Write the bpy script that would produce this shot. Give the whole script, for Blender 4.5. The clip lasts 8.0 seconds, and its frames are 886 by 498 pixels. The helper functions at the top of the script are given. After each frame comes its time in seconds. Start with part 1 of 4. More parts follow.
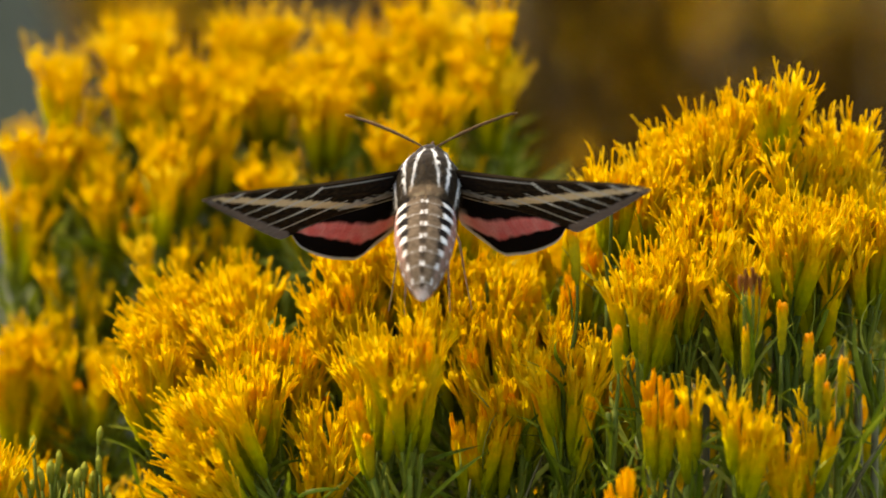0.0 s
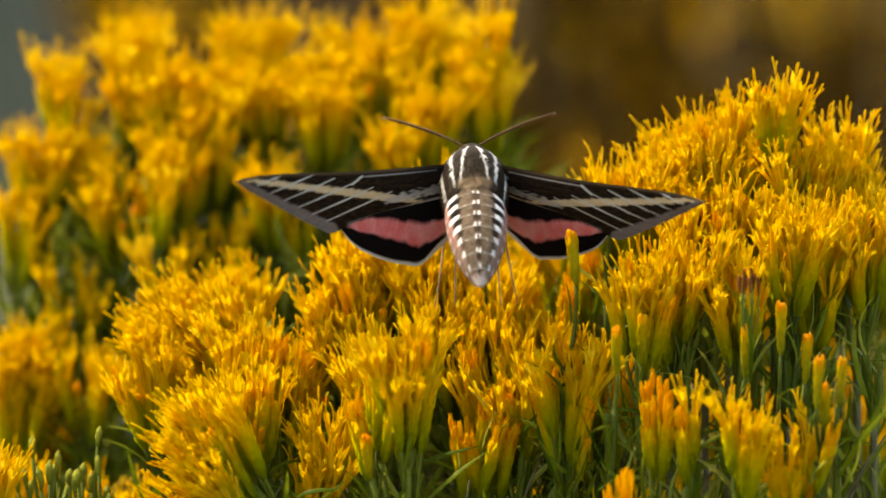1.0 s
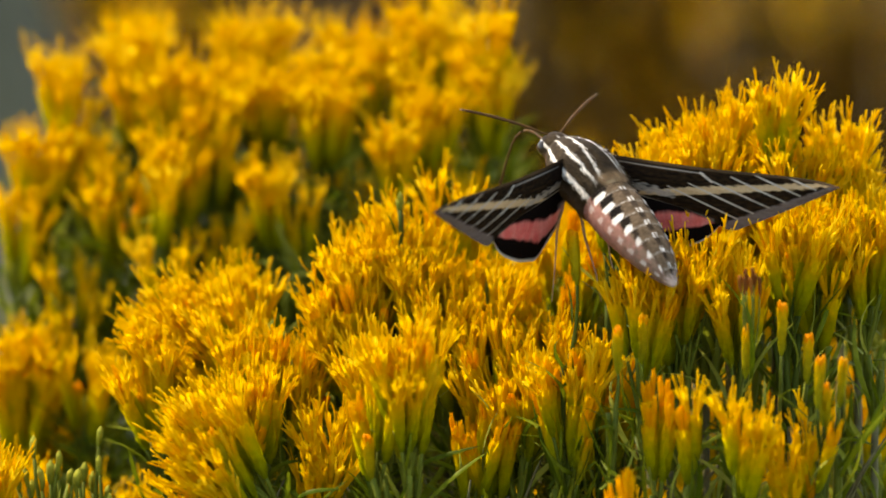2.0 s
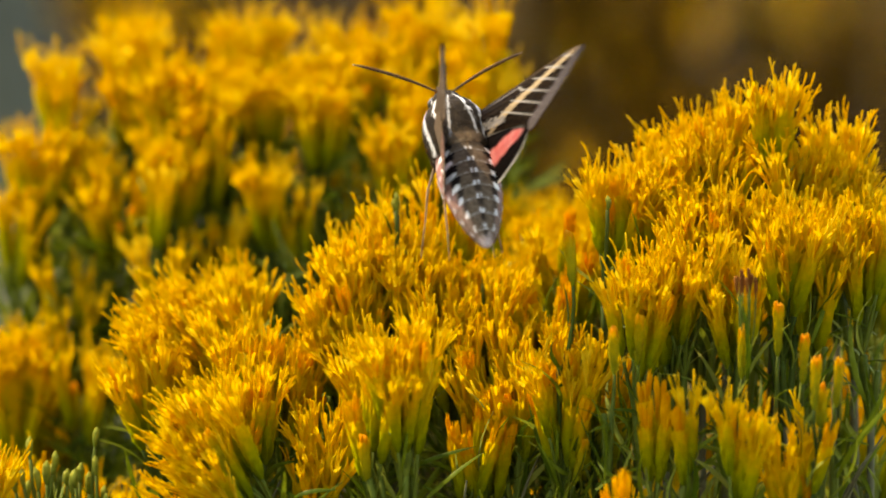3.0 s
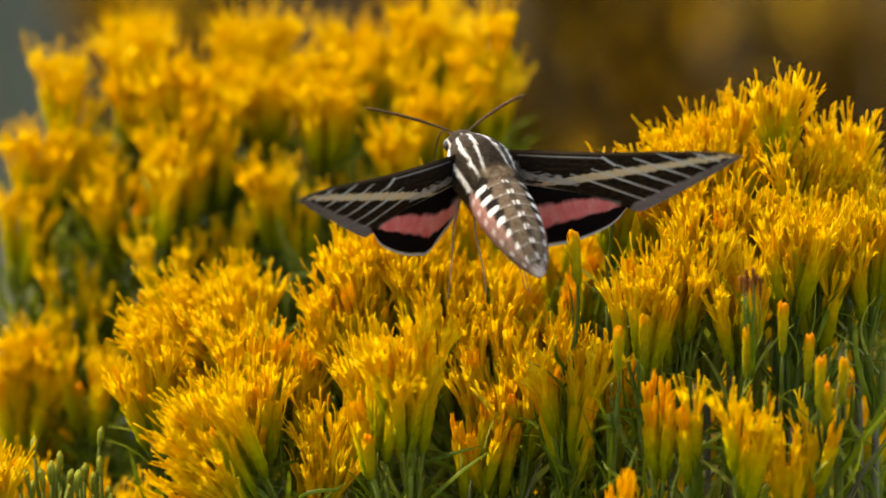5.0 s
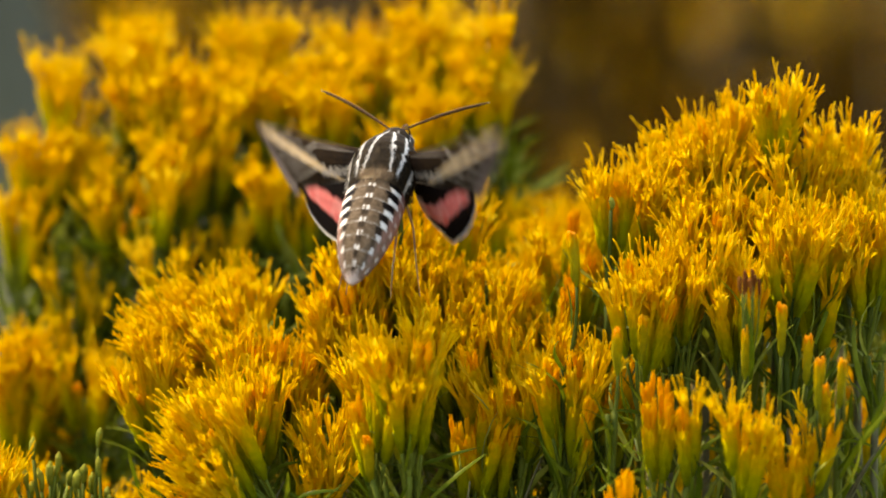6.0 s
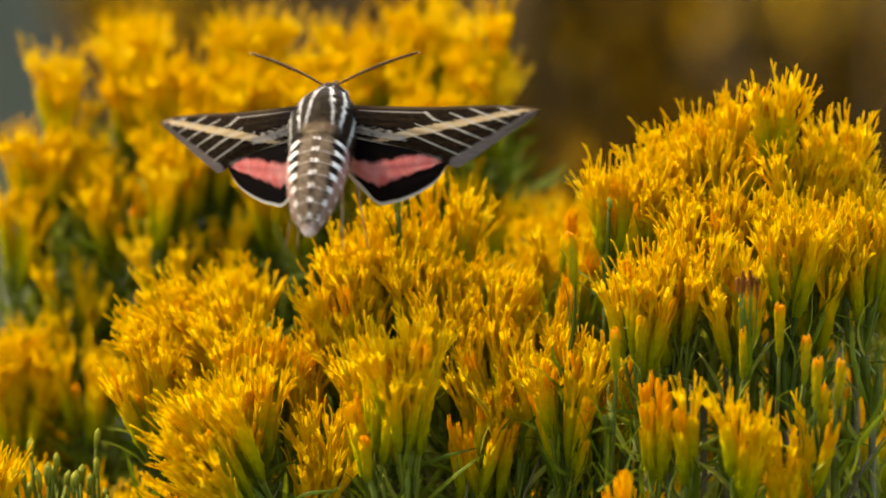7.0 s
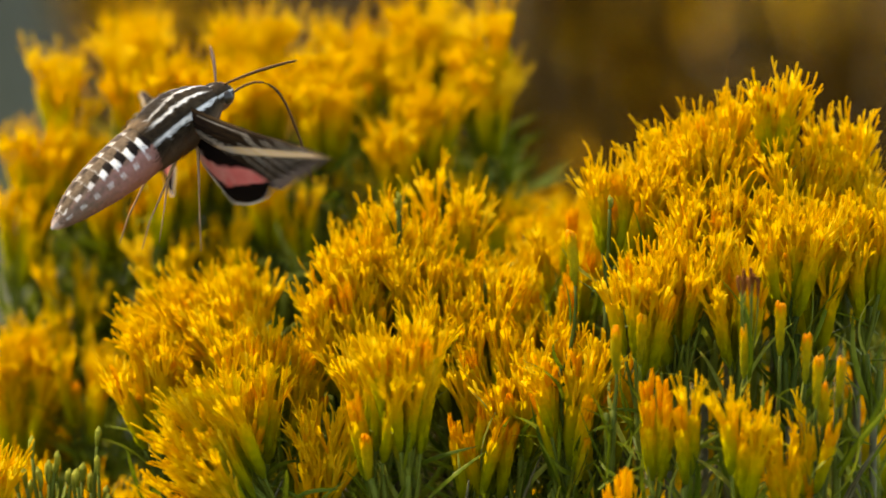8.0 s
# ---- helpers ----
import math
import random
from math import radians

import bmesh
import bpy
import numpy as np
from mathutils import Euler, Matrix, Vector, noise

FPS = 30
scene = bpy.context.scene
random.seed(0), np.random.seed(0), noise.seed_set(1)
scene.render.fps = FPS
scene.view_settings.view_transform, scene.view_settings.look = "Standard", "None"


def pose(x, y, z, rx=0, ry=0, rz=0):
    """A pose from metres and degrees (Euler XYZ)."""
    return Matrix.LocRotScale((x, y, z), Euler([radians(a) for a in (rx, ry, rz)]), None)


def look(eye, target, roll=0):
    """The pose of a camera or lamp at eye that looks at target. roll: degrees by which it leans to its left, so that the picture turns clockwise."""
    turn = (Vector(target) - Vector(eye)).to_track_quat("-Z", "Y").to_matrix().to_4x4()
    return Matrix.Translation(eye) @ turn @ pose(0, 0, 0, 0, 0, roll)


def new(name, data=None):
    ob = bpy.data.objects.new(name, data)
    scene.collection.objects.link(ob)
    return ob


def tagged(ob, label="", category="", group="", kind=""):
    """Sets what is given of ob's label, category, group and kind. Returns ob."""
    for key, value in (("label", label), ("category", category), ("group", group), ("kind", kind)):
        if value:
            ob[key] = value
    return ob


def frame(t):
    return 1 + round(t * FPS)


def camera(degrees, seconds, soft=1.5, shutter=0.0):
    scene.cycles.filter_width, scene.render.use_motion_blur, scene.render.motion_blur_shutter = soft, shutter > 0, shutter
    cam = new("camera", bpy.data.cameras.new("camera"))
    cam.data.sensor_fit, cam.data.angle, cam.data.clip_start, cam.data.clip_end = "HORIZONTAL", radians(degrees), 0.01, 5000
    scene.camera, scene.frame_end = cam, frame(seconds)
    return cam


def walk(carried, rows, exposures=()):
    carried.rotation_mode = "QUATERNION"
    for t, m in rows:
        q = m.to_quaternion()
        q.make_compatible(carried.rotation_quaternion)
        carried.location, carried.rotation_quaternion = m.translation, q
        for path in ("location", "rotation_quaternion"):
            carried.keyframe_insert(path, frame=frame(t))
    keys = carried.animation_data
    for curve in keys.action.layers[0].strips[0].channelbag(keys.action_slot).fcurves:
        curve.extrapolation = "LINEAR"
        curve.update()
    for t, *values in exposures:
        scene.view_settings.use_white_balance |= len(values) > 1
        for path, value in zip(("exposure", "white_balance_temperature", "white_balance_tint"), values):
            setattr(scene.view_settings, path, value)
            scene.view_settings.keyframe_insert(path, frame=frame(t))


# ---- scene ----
MM = 0.001
PITCH = radians(12.0)
REACH = 1.2
HEIGHT = 0.75


def at(u, v, w):
    """A place from millimetres across, up and away, seen along the tilted line of sight."""
    return Vector((u * MM, (w * math.cos(PITCH) + v * math.sin(PITCH)) * MM,
                   HEIGHT + (v * math.cos(PITCH) - w * math.sin(PITCH)) * MM))


# ---- camera: a long lens on a tripod, with a slight tremble ----
cam = camera(6.725, 8.0, 1.8, 0.15)
cam.data.dof.use_dof = True
cam.data.dof.focus_distance = REACH - 0.010
cam.data.dof.aperture_fstop = 12.5
EYE = (0.0, -REACH * math.cos(PITCH), HEIGHT + REACH * math.sin(PITCH))
TREMBLE = [(0, 0.0137, -0.0032), (0.5, 0.0034, -0.0059), (1, 0.0045, 0.0005), (1.5, 0.0241, -0.0006), (3, -0.017, 0.0038), (3.5, -0.0033, 0.01), (4, 0.0097, 0.0066), (4.5, 0.0208, -0.0006), (6, 0.0097, 0.01), (6.5, 0.0028, 0.0093), (7, -0.006, 0.0138), (7.5, -0.0005, 0.0033), (8, 0, 0)]
walk(cam, [(t, pose(EYE[0], EYE[1], EYE[2], 78.0 + b, 0, a)) for t, a, b in TREMBLE], exposures=[(0.0, 1.80, 7800, 10), (4.5, 1.77, 7800, 10), (8.0, 1.73, 7800, 10)])

# ---- light: a high sun from the left and behind the flowers, and the sky ----
SUN_WAY = Vector((-0.50, 0.31, 0.80)).normalized()
world = bpy.data.worlds.new("sky")
scene.world = world
world.use_nodes = True
wn = world.node_tree.nodes
sky = wn.new("ShaderNodeTexSky")
sky.sky_type = "NISHITA"
sky.sun_disc = False
sky.sun_elevation = math.asin(SUN_WAY.z)
sky.sun_rotation = math.atan2(SUN_WAY.x, SUN_WAY.y)
wn["Background"].inputs["Strength"].default_value = 0.175
world.node_tree.links.new(sky.outputs["Color"], wn["Background"].inputs["Color"])
sun_data = bpy.data.lights.new("sun", "SUN")
sun_data.energy = 2.4
sun_data.angle = radians(0.53)
sun_data.color = (1.0, 0.93, 0.80)
sun = new("sun", sun_data)
sun.matrix_world = look(SUN_WAY * 5, (0, 0, 0))


# ---- materials ----
def material(name, rough=0.6, see=0.0, bump=0.0, grain=900.0, colours=None, mode="random", spec=0.3, tint="", deep=0.0):
    """A leaf-like or matt surface: colours run by the piece's chance, its height (z) or grain; see: the share of light let through."""
    m = bpy.data.materials.new(name)
    m.use_nodes = True
    n, k = m.node_tree.nodes, m.node_tree.links
    p = n["Principled BSDF"]
    out = n["Material Output"]
    p.inputs["Roughness"].default_value = rough
    p.inputs["Specular IOR Level"].default_value = spec
    co = n.new("ShaderNodeTexCoord")
    ns = n.new("ShaderNodeTexNoise")
    ns.inputs["Scale"].default_value = grain
    ns.inputs["Detail"].default_value = 3
    k.new(co.outputs["Object"], ns.inputs["Vector"])
    if tint:
        at_ = n.new("ShaderNodeAttribute")
        at_.attribute_name = tint
        colour = at_.outputs["Color"]
    else:
        ramp = n.new("ShaderNodeValToRGB")
        el = ramp.color_ramp.elements
        el[0].position, el[0].color = colours[0][0], (*colours[0][1], 1)
        el[1].position, el[1].color = colours[-1][0], (*colours[-1][1], 1)
        for pos, c in colours[1:-1]:
            e = el.new(pos)
            e.color = (*c, 1)
        colour = ramp.outputs["Color"]
        if mode == "random":
            src = n.new("ShaderNodeObjectInfo").outputs["Random"]
        elif mode == "island":
            src = n.new("ShaderNodeNewGeometry").outputs["Random Per Island"]
        elif mode == "z":
            sp = n.new("ShaderNodeSeparateXYZ")
            k.new(co.outputs["Object"], sp.inputs[0])
            mul = n.new("ShaderNodeMath")
            mul.operation = "MULTIPLY"
            mul.inputs[1].default_value = 1 / (10 * MM)
            k.new(sp.outputs["Z"], mul.inputs[0])
            src = mul.outputs[0]
        else:
            src = None
        mix = n.new("ShaderNodeMath")
        mix.operation = "MULTIPLY_ADD"
        mix.inputs[1].default_value = 0.5 if src else 1.0
        mix.inputs[2].default_value = -0.25 if src else 0.0
        k.new(ns.outputs["Fac"], mix.inputs[0])
        add = n.new("ShaderNodeMath")
        add.operation = "ADD"
        k.new(mix.outputs[0], add.inputs[0])
        add.inputs[1].default_value = 0
        if src:
            k.new(src, add.inputs[1])
        k.new(add.outputs[0], ramp.inputs["Fac"])
    hv = n.new("ShaderNodeMix")
    hv.data_type = "RGBA"
    hv.blend_type = "MULTIPLY"
    hv.inputs["Factor"].default_value = 0.35
    k.new(colour, hv.inputs[6])
    k.new(ns.outputs["Fac"], hv.inputs[7])
    k.new(hv.outputs[2], p.inputs["Base Color"])
    if bump:
        b = n.new("ShaderNodeBump")
        b.inputs["Strength"].default_value = bump
        b.inputs["Distance"].default_value = 0.1 * MM
        k.new(ns.outputs["Fac"], b.inputs["Height"])
        k.new(b.outputs["Normal"], p.inputs["Normal"])
    if see:
        tr = n.new("ShaderNodeBsdfTranslucent")
        shine = hv.outputs[2]
        if deep:
            # light that comes through the scales is deeper in colour; veins and margins let little through (the tint's alpha)
            gm = n.new("ShaderNodeGamma")
            gm.inputs["Gamma"].default_value = deep
            k.new(shine, gm.inputs["Color"])
            thin = n.new("ShaderNodeMix")
            thin.data_type = "RGBA"
            thin.blend_type = "MULTIPLY"
            thin.inputs["Factor"].default_value = 1
            k.new(gm.outputs["Color"], thin.inputs[6])
            k.new(at_.outputs["Alpha"], thin.inputs[7])
            shine = thin.outputs[2]
        k.new(shine, tr.inputs["Color"])
        mx = n.new("ShaderNodeMixShader")
        mx.inputs["Fac"].default_value = see
        k.new(p.outputs[0], mx.inputs[1])
        k.new(tr.outputs[0], mx.inputs[2])
        k.new(mx.outputs[0], out.inputs["Surface"])
    return m


PETAL = material("yellow_petal", 0.75, 0.55, 0.15, 1500, [(0.0, (0.925, 0.545, 0.005)), (0.5, (0.925, 0.59, 0.010)), (1.0, (0.925, 0.622, 0.022))], spec=0.04)
FINGER = material("orange_yellow_floret", 0.7, 0.6, 0.15, 1500, [(0.0, (0.92, 0.44, 0.002)), (1.0, (0.92, 0.54, 0.004))], spec=0.06)
BUD_TIP = material("orange_bud", 0.6, 0.45, 0.2, 1500, [(0.0, (0.92, 0.33, 0.003)), (1.0, (0.93, 0.46, 0.006))], spec=0.08)
BRACT = material("green_yellow_bract", 0.65, 0.68, 0.3, 700, [(0.0, (0.28, 0.325, 0.007)), (0.5, (0.61, 0.545, 0.007)), (1.0, (0.945, 0.63, 0.0035))], "z", spec=0.06)
BUD_BODY = material("orange_green_bract", 0.6, 0.5, 0.3, 700, [(0.0, (0.30, 0.31, 0.01)), (0.6, (0.66, 0.47, 0.008)), (1.0, (0.90, 0.45, 0.004))], "z", spec=0.08)
BUD_GREEN = material("green_bud", 0.6, 0.4, 0.3, 700, [(0.0, (0.17, 0.20, 0.015)), (0.5, (0.50, 0.46, 0.05))], "z", spec=0.08)
STEM = material("green_stem", 0.6, 0.0, 0.4, 500, [(0.2, (0.045, 0.060, 0.004)), (0.8, (0.12, 0.135, 0.012))], "random", spec=0.08)
WOOD = material("grey_stem", 0.8, 0.0, 0.6, 400, [(0.2, (0.07, 0.06, 0.02)), (0.8, (0.16, 0.14, 0.055))], "noise", spec=0.15)
LEAF = material("narrow_leaf", 0.45, 0.35, 0.3, 600, [(0.0, (0.06, 0.09, 0.003)), (0.6, (0.17, 0.20, 0.008)), (1.0, (0.34, 0.35, 0.05))], spec=0.06)
LEAF_MANY = material("narrow_leaves", 0.45, 0.35, 0.3, 600, [(0.0, (0.06, 0.09, 0.003)), (0.6, (0.17, 0.20, 0.008)), (1.0, (0.34, 0.35, 0.05))], "island", spec=0.06)
# far shrubs stand in shadow; that shade is put into this near-black brown
LEAF_FAR = material("shade_toned_bush", 0.7, 0.25, 0.2, 300, [(0.0, (0.018, 0.009, 0.0003)), (1.0, (0.068, 0.032, 0.0006))], "island", spec=0.03)
DRY = material("withered_brown", 0.8, 0.2, 0.5, 600, [(0.0, (0.16, 0.045, 0.008)), (1.0, (0.32, 0.11, 0.018))], spec=0.05)
STONE = material("grey_stone", 0.9, 0.0, 0.9, 25, [(0.25, (0.075, 0.068, 0.036)), (0.75, (0.19, 0.175, 0.105))], "noise", spec=0.1)
SOIL = material("brown_soil", 0.95, 0.0, 0.8, 35, [(0.2, (0.06, 0.043, 0.022)), (0.8, (0.15, 0.11, 0.06))], "noise", spec=0.05)
WING = material("wing_scales", 0.75, 0.4, 0.15, 2500, tint="tint", spec=0.02, deep=1.5)
FUR = material("short_fur", 0.7, 0.0, 0.8, 1600, tint="tint", spec=0.04)
HAIR = material("fur_strand", 0.6, 0.2, 0.0, 900, tint="tint", spec=0.05)
HORN = material("brown_chitin", 0.5, 0.0, 0.2, 900, [(0.0, (0.05, 0.023, 0.006)), (1.0, (0.12, 0.06, 0.018))], "noise", spec=0.05)
SHIN = material("tan_leg", 0.6, 0.1, 0.2, 900, [(0.0, (0.28, 0.15, 0.06)), (1.0, (0.50, 0.32, 0.16))], "noise", spec=0.1)
PALE_HORN = material("pale_chitin", 0.5, 0.1, 0.2, 900, [(0.0, (0.55, 0.42, 0.26)), (1.0, (0.75, 0.62, 0.45))], "noise")
EYE_DARK = material("glossy_eye", 0.3, 0.0, 0.0, 900, [(0.0, (0.02, 0.015, 0.01)), (1.0, (0.05, 0.035, 0.02))], "noise", spec=0.3)


# ---- mesh helpers ----
class Shape:
    """Gathers verts and faces, in millimetres, with a material slot for each face."""

    def __init__(self):
        self.v, self.f, self.s = [], [], []

    def tube(self, pts, radii, sides=6, slot=0, star=1.0, cap=True):
        pts = [Vector(p) for p in pts]
        base = len(self.v)
        for i, p in enumerate(pts):
            d = (pts[min(i + 1, len(pts) - 1)] - pts[max(i - 1, 0)]).normalized()
            a = d.orthogonal().normalized() if abs(d.z) < 0.9 else Vector((0, 1, 0)).cross(d).normalized()
            b = d.cross(a)
            for j in range(sides):
                ang = 2 * math.pi * j / sides
                r = radii[i] * (star if j % 2 else 1.0)
                self.v.append(p + (a * math.cos(ang) + b * math.sin(ang)) * r)
        for i in range(len(pts) - 1):
            for j in range(sides):
                q = base + i * sides
                self.f.append((q + j, q + (j + 1) % sides, q + sides + (j + 1) % sides, q + sides + j))
                self.s.append(slot)
        if cap:
            q = base + (len(pts) - 1) * sides
            self.f.append(tuple(q + j for j in range(sides)))
            self.s.append(slot)

    def ribbon(self, pts, widths, side, slot=0, fold=0.0):
        """A narrow strip with a fold along its middle."""
        base = len(self.v)
        side = Vector(side).normalized()
        n = len(pts)
        for i, p in enumerate(pts):
            p = Vector(p)
            d = (Vector(pts[min(i + 1, n - 1)]) - Vector(pts[max(i - 1, 0)])).normalized()
            up = side.cross(d)
            self.v += [p - side * widths[i], p - up * fold * widths[i], p + side * widths[i]]
        for i in range(n - 1):
            q = base + 3 * i
            self.f += [(q, q + 1, q + 4, q + 3), (q + 1, q + 2, q + 5, q + 4)]
            self.s += [slot, slot]

    def join(self, other, m, slot=None):
        base = len(self.v)
        self.v += [m @ Vector(v) for v in other.v]
        self.f += [tuple(base + i for i in f) for f in other.f]
        self.s += other.s if slot is None else [slot] * len(other.f)

    def mesh(self, name, mats, smooth=True):
        me = bpy.data.meshes.new(name)
        me.from_pydata([tuple(c * MM for c in v) for v in self.v], [], self.f)
        for m in mats:
            me.materials.append(m)
        me.polygons.foreach_set("material_index", self.s)
        me.polygons.foreach_set("use_smooth", [smooth] * len(self.f))
        me.update()
        return me


def under(name, me, parent, m=None, label=""):
    """One mesh as a part of a thing or of a part."""
    ob = new(name, me)
    ob.parent = parent
    if m is not None:
        ob.matrix_basis = m
    return tagged(ob, label)


def bend(a, b, c, n):
    """A curve from a over b to c."""
    a, b, c = Vector(a), Vector(b), Vector(c)
    return [a * (1 - t) ** 2 + b * 2 * t * (1 - t) + c * t * t for t in (i / n for i in range(n + 1))]


# ---- rabbitbrush: florets, flower heads, leaves ----
def floret_shape(rng, opened=1.0):
    s = Shape()
    lean = rng.uniform(-0.5, 0.5)
    s.tube([(0, 0, 0), (lean * 0.1, 0, 2.2), (lean * 0.3, 0, 4.0), (lean * 0.5, 0, 5.2)], [0.2, 0.28, 0.4, 0.52], 6, cap=False)
    turn = rng.uniform(0, 6.28)
    for j in range(5):
        a = turn + j * 2 * math.pi / 5 + rng.uniform(-0.2, 0.2)
        o = Vector((math.cos(a), math.sin(a), 0))
        c = Vector((lean * 0.5, 0, 0))
        ln = rng.uniform(1.5, 2.7)
        out = rng.uniform(0.1, 0.6) * opened
        side = (-math.sin(a), math.cos(a), 0)
        s.ribbon([c + o * 0.4 + Vector((0, 0, 4.9)), c + o * (0.48 + 0.5 * out) + Vector((0, 0, 5.2 + 0.6 * ln)),
                  c + o * (0.48 + 1.3 * out) + Vector((0, 0, 5.2 + ln * (1.0 - 0.25 * out)))], [0.30, 0.36, 0.14], side, 0, 0.4)
    for j in range(2):
        a = turn + j * math.pi + rng.uniform(-0.5, 0.5)
        o = Vector((math.cos(a), math.sin(a), 0))
        top = rng.uniform(7.6, 11.4)
        s.tube(bend((lean * 0.4, 0, 4.5), Vector((lean * 0.7, 0, top - 1.0)) - o * 0.1, Vector((lean * 0.9, 0, top)) + o * rng.uniform(-0.3, 1.2), 4),
               [0.11, 0.12, 0.14, 0.17, 0.12], 4)
    return s


def involucre_shape(rng, length=10.0, wide=1.3, bracts=True):
    s = Shape()
    z = [0, 0.6, 2.2, 5.0, 8.0, 9.4, 10.2]
    r = [0.3, 0.5, 0.7, 0.92, 1.02, 1.0, 0.85]
    bow = rng.uniform(-0.5, 0.5)
    s.tube([(bow * math.sin(q / 10 * 3.1), 0, q * length / 10) for q in z], [q * wide for q in r], 10, 0, 0.84)
    for row, (zb, ln) in enumerate(((1.0, 3.0), (3.0, 3.4), (5.2, 3.6), (7.2, 3.6)) if bracts else ()):
        for j in range(5):
            a = j * 2 * math.pi / 5 + row * 0.63
            o = Vector((math.cos(a), math.sin(a), 0))
            side = (-math.sin(a), math.cos(a), 0)
            zb2, l2 = zb * length / 10, ln * length / 10
            s.ribbon([o * (0.5 + 0.05 * zb) * wide + Vector((0, 0, zb2)), o * (0.72 + 0.06 * zb) * wide + Vector((0, 0, zb2 + l2 * 0.5)), o * (0.78 + 0.06 * zb) * wide + Vector((0, 0, zb2 + l2))],
                     [0.38, 0.46, 0.05], side, 0, 0.5)
    return s


def bud_shape(rng, tip=True, length=9.0, wide=1.0):
    s = involucre_shape(rng, length, wide, tip)
    if tip:
        for j in range(5):
            a = j * 1.257 + rng.uniform(0, 0.4)
            o = Vector((math.cos(a), math.sin(a), 0))
            h = rng.uniform(0.7, 1.5)
            s.tube([o * 0.42 + Vector((0, 0, length * 0.9)), o * 0.5 + Vector((0, 0, length + h * 0.6)), o * 0.42 + Vector((0, 0, length + h))], [0.34, 0.38, 0.16], 6, 1)
    else:
        s.tube([(0, 0, length * 0.9), (0, 0, length + 0.5), (0, 0, length + 0.9)], [0.8 * wide, 0.5 * wide, 0.1], 6, 0)
    return s


def leaf_shape(rng):
    s = Shape()
    ln, out = rng.uniform(7, 17), rng.uniform(2, 9)
    pts = bend((0, 0, 0), (out * rng.uniform(-0.1, 0.3), rng.uniform(-2, 2), ln * 0.6), (out, rng.uniform(-4, 4), ln), 6)
    s.ribbon(pts, [0.22, 0.38, 0.46, 0.45, 0.38, 0.26, 0.05], (0, 1, 0), 0, 0.5)
    return s


def finger_shape(rng):
    """A floret that has not opened: a blunt tube with five teeth."""
    s = Shape()
    h = rng.uniform(4.2, 6.0)
    s.tube([(0, 0, 0), (0, 0, h * 0.5), (0, 0, h * 0.8), (0, 0, h * 0.95), (0, 0, h)], [0.3, 0.42, 0.52, 0.42, 0.12], 8)
    for j in range(3):
        a = j * 2.1 + rng.uniform(0, 1)
        o = Vector((math.cos(a), math.sin(a), 0)) * 0.25
        s.tube([o + Vector((0, 0, h * 0.9)), o * 1.2 + Vector((0, 0, h + rng.uniform(0.3, 0.9)))], [0.18, 0.06], 4)
    return s


rnd = random.Random(11)
FLORETS = [floret_shape(rnd, rnd.uniform(0.5, 1.2)) for _ in range(8)]
CUPS = [involucre_shape(rnd, rnd.uniform(9, 11.5), rnd.uniform(1.15, 1.42)) for _ in range(4)]
BUDS = [bud_shape(rnd, True, rnd.uniform(7.5, 9.5), rnd.uniform(0.75, 0.95)) for _ in range(3)]
KNOBS = [bud_shape(rnd, False, rnd.uniform(3.2, 4.6), rnd.uniform(0.72, 0.9)) for _ in range(3)]
LEAVES = [leaf_shape(rnd) for _ in range(8)]
FINGERS = [finger_shape(rnd) for _ in range(4)]
FINGER_MESH = [s.mesh("floret", [FINGER]) for s in FINGERS]
FLORET_MESH = [s.mesh("floret", [PETAL]) for s in FLORETS]
CUP_MESH = [s.mesh("flower_head", [BRACT]) for s in CUPS]
BUD_MESH = [s.mesh("flower_bud", [BUD_BODY, BUD_TIP]) for s in BUDS]
DRY_MESH = [bud_shape(random.Random(70 + i), False, 8 + i, 1.1).mesh("dry_head", [DRY]) for i in range(3)]
KNOB_MESH = [s.mesh("green_bud", [BUD_GREEN]) for s in KNOBS]
LEAF_MESH = [s.mesh("leaf", [LEAF]) for s in LEAVES]


def tuft_shape(rng):
    """All the florets of one head, for heads further off."""
    s = Shape()
    for j in range(6):
        s.join(rng.choice(FLORETS), floret_pose(rng, j))
    return s


def floret_pose(rng, j, spread=1.0):
    a = j * 1.047 + rng.uniform(-0.3, 0.3)
    tilt = rng.uniform(4, 27) * spread
    return (Matrix.Translation((0.55 * math.cos(a), 0.55 * math.sin(a), rng.uniform(-1.5, 0.2)))
            @ Matrix.Rotation(a, 4, "Z") @ Matrix.Rotation(radians(tilt), 4, "Y") @ Matrix.Rotation(rng.uniform(0, 6.28), 4, "Z")
            @ Matrix.Scale(rng.uniform(0.78, 1.12), 4))


TUFT_MESH = [tuft_shape(rnd).mesh("flower_tuft", [PETAL]) for _ in range(8)]


def scaled(m):
    """The same pose with its place in metres."""
    m = m.copy()
    m.translation = m.translation * MM
    return m


def stand(place, way, spin, size=1.0):
    q = Vector((0, 0, 1)).rotation_difference(Vector(way))
    return Matrix.LocRotScale(Vector(place) * MM, q, None) @ Matrix.Rotation(spin, 4, "Z") @ Matrix.Scale(size, 4)


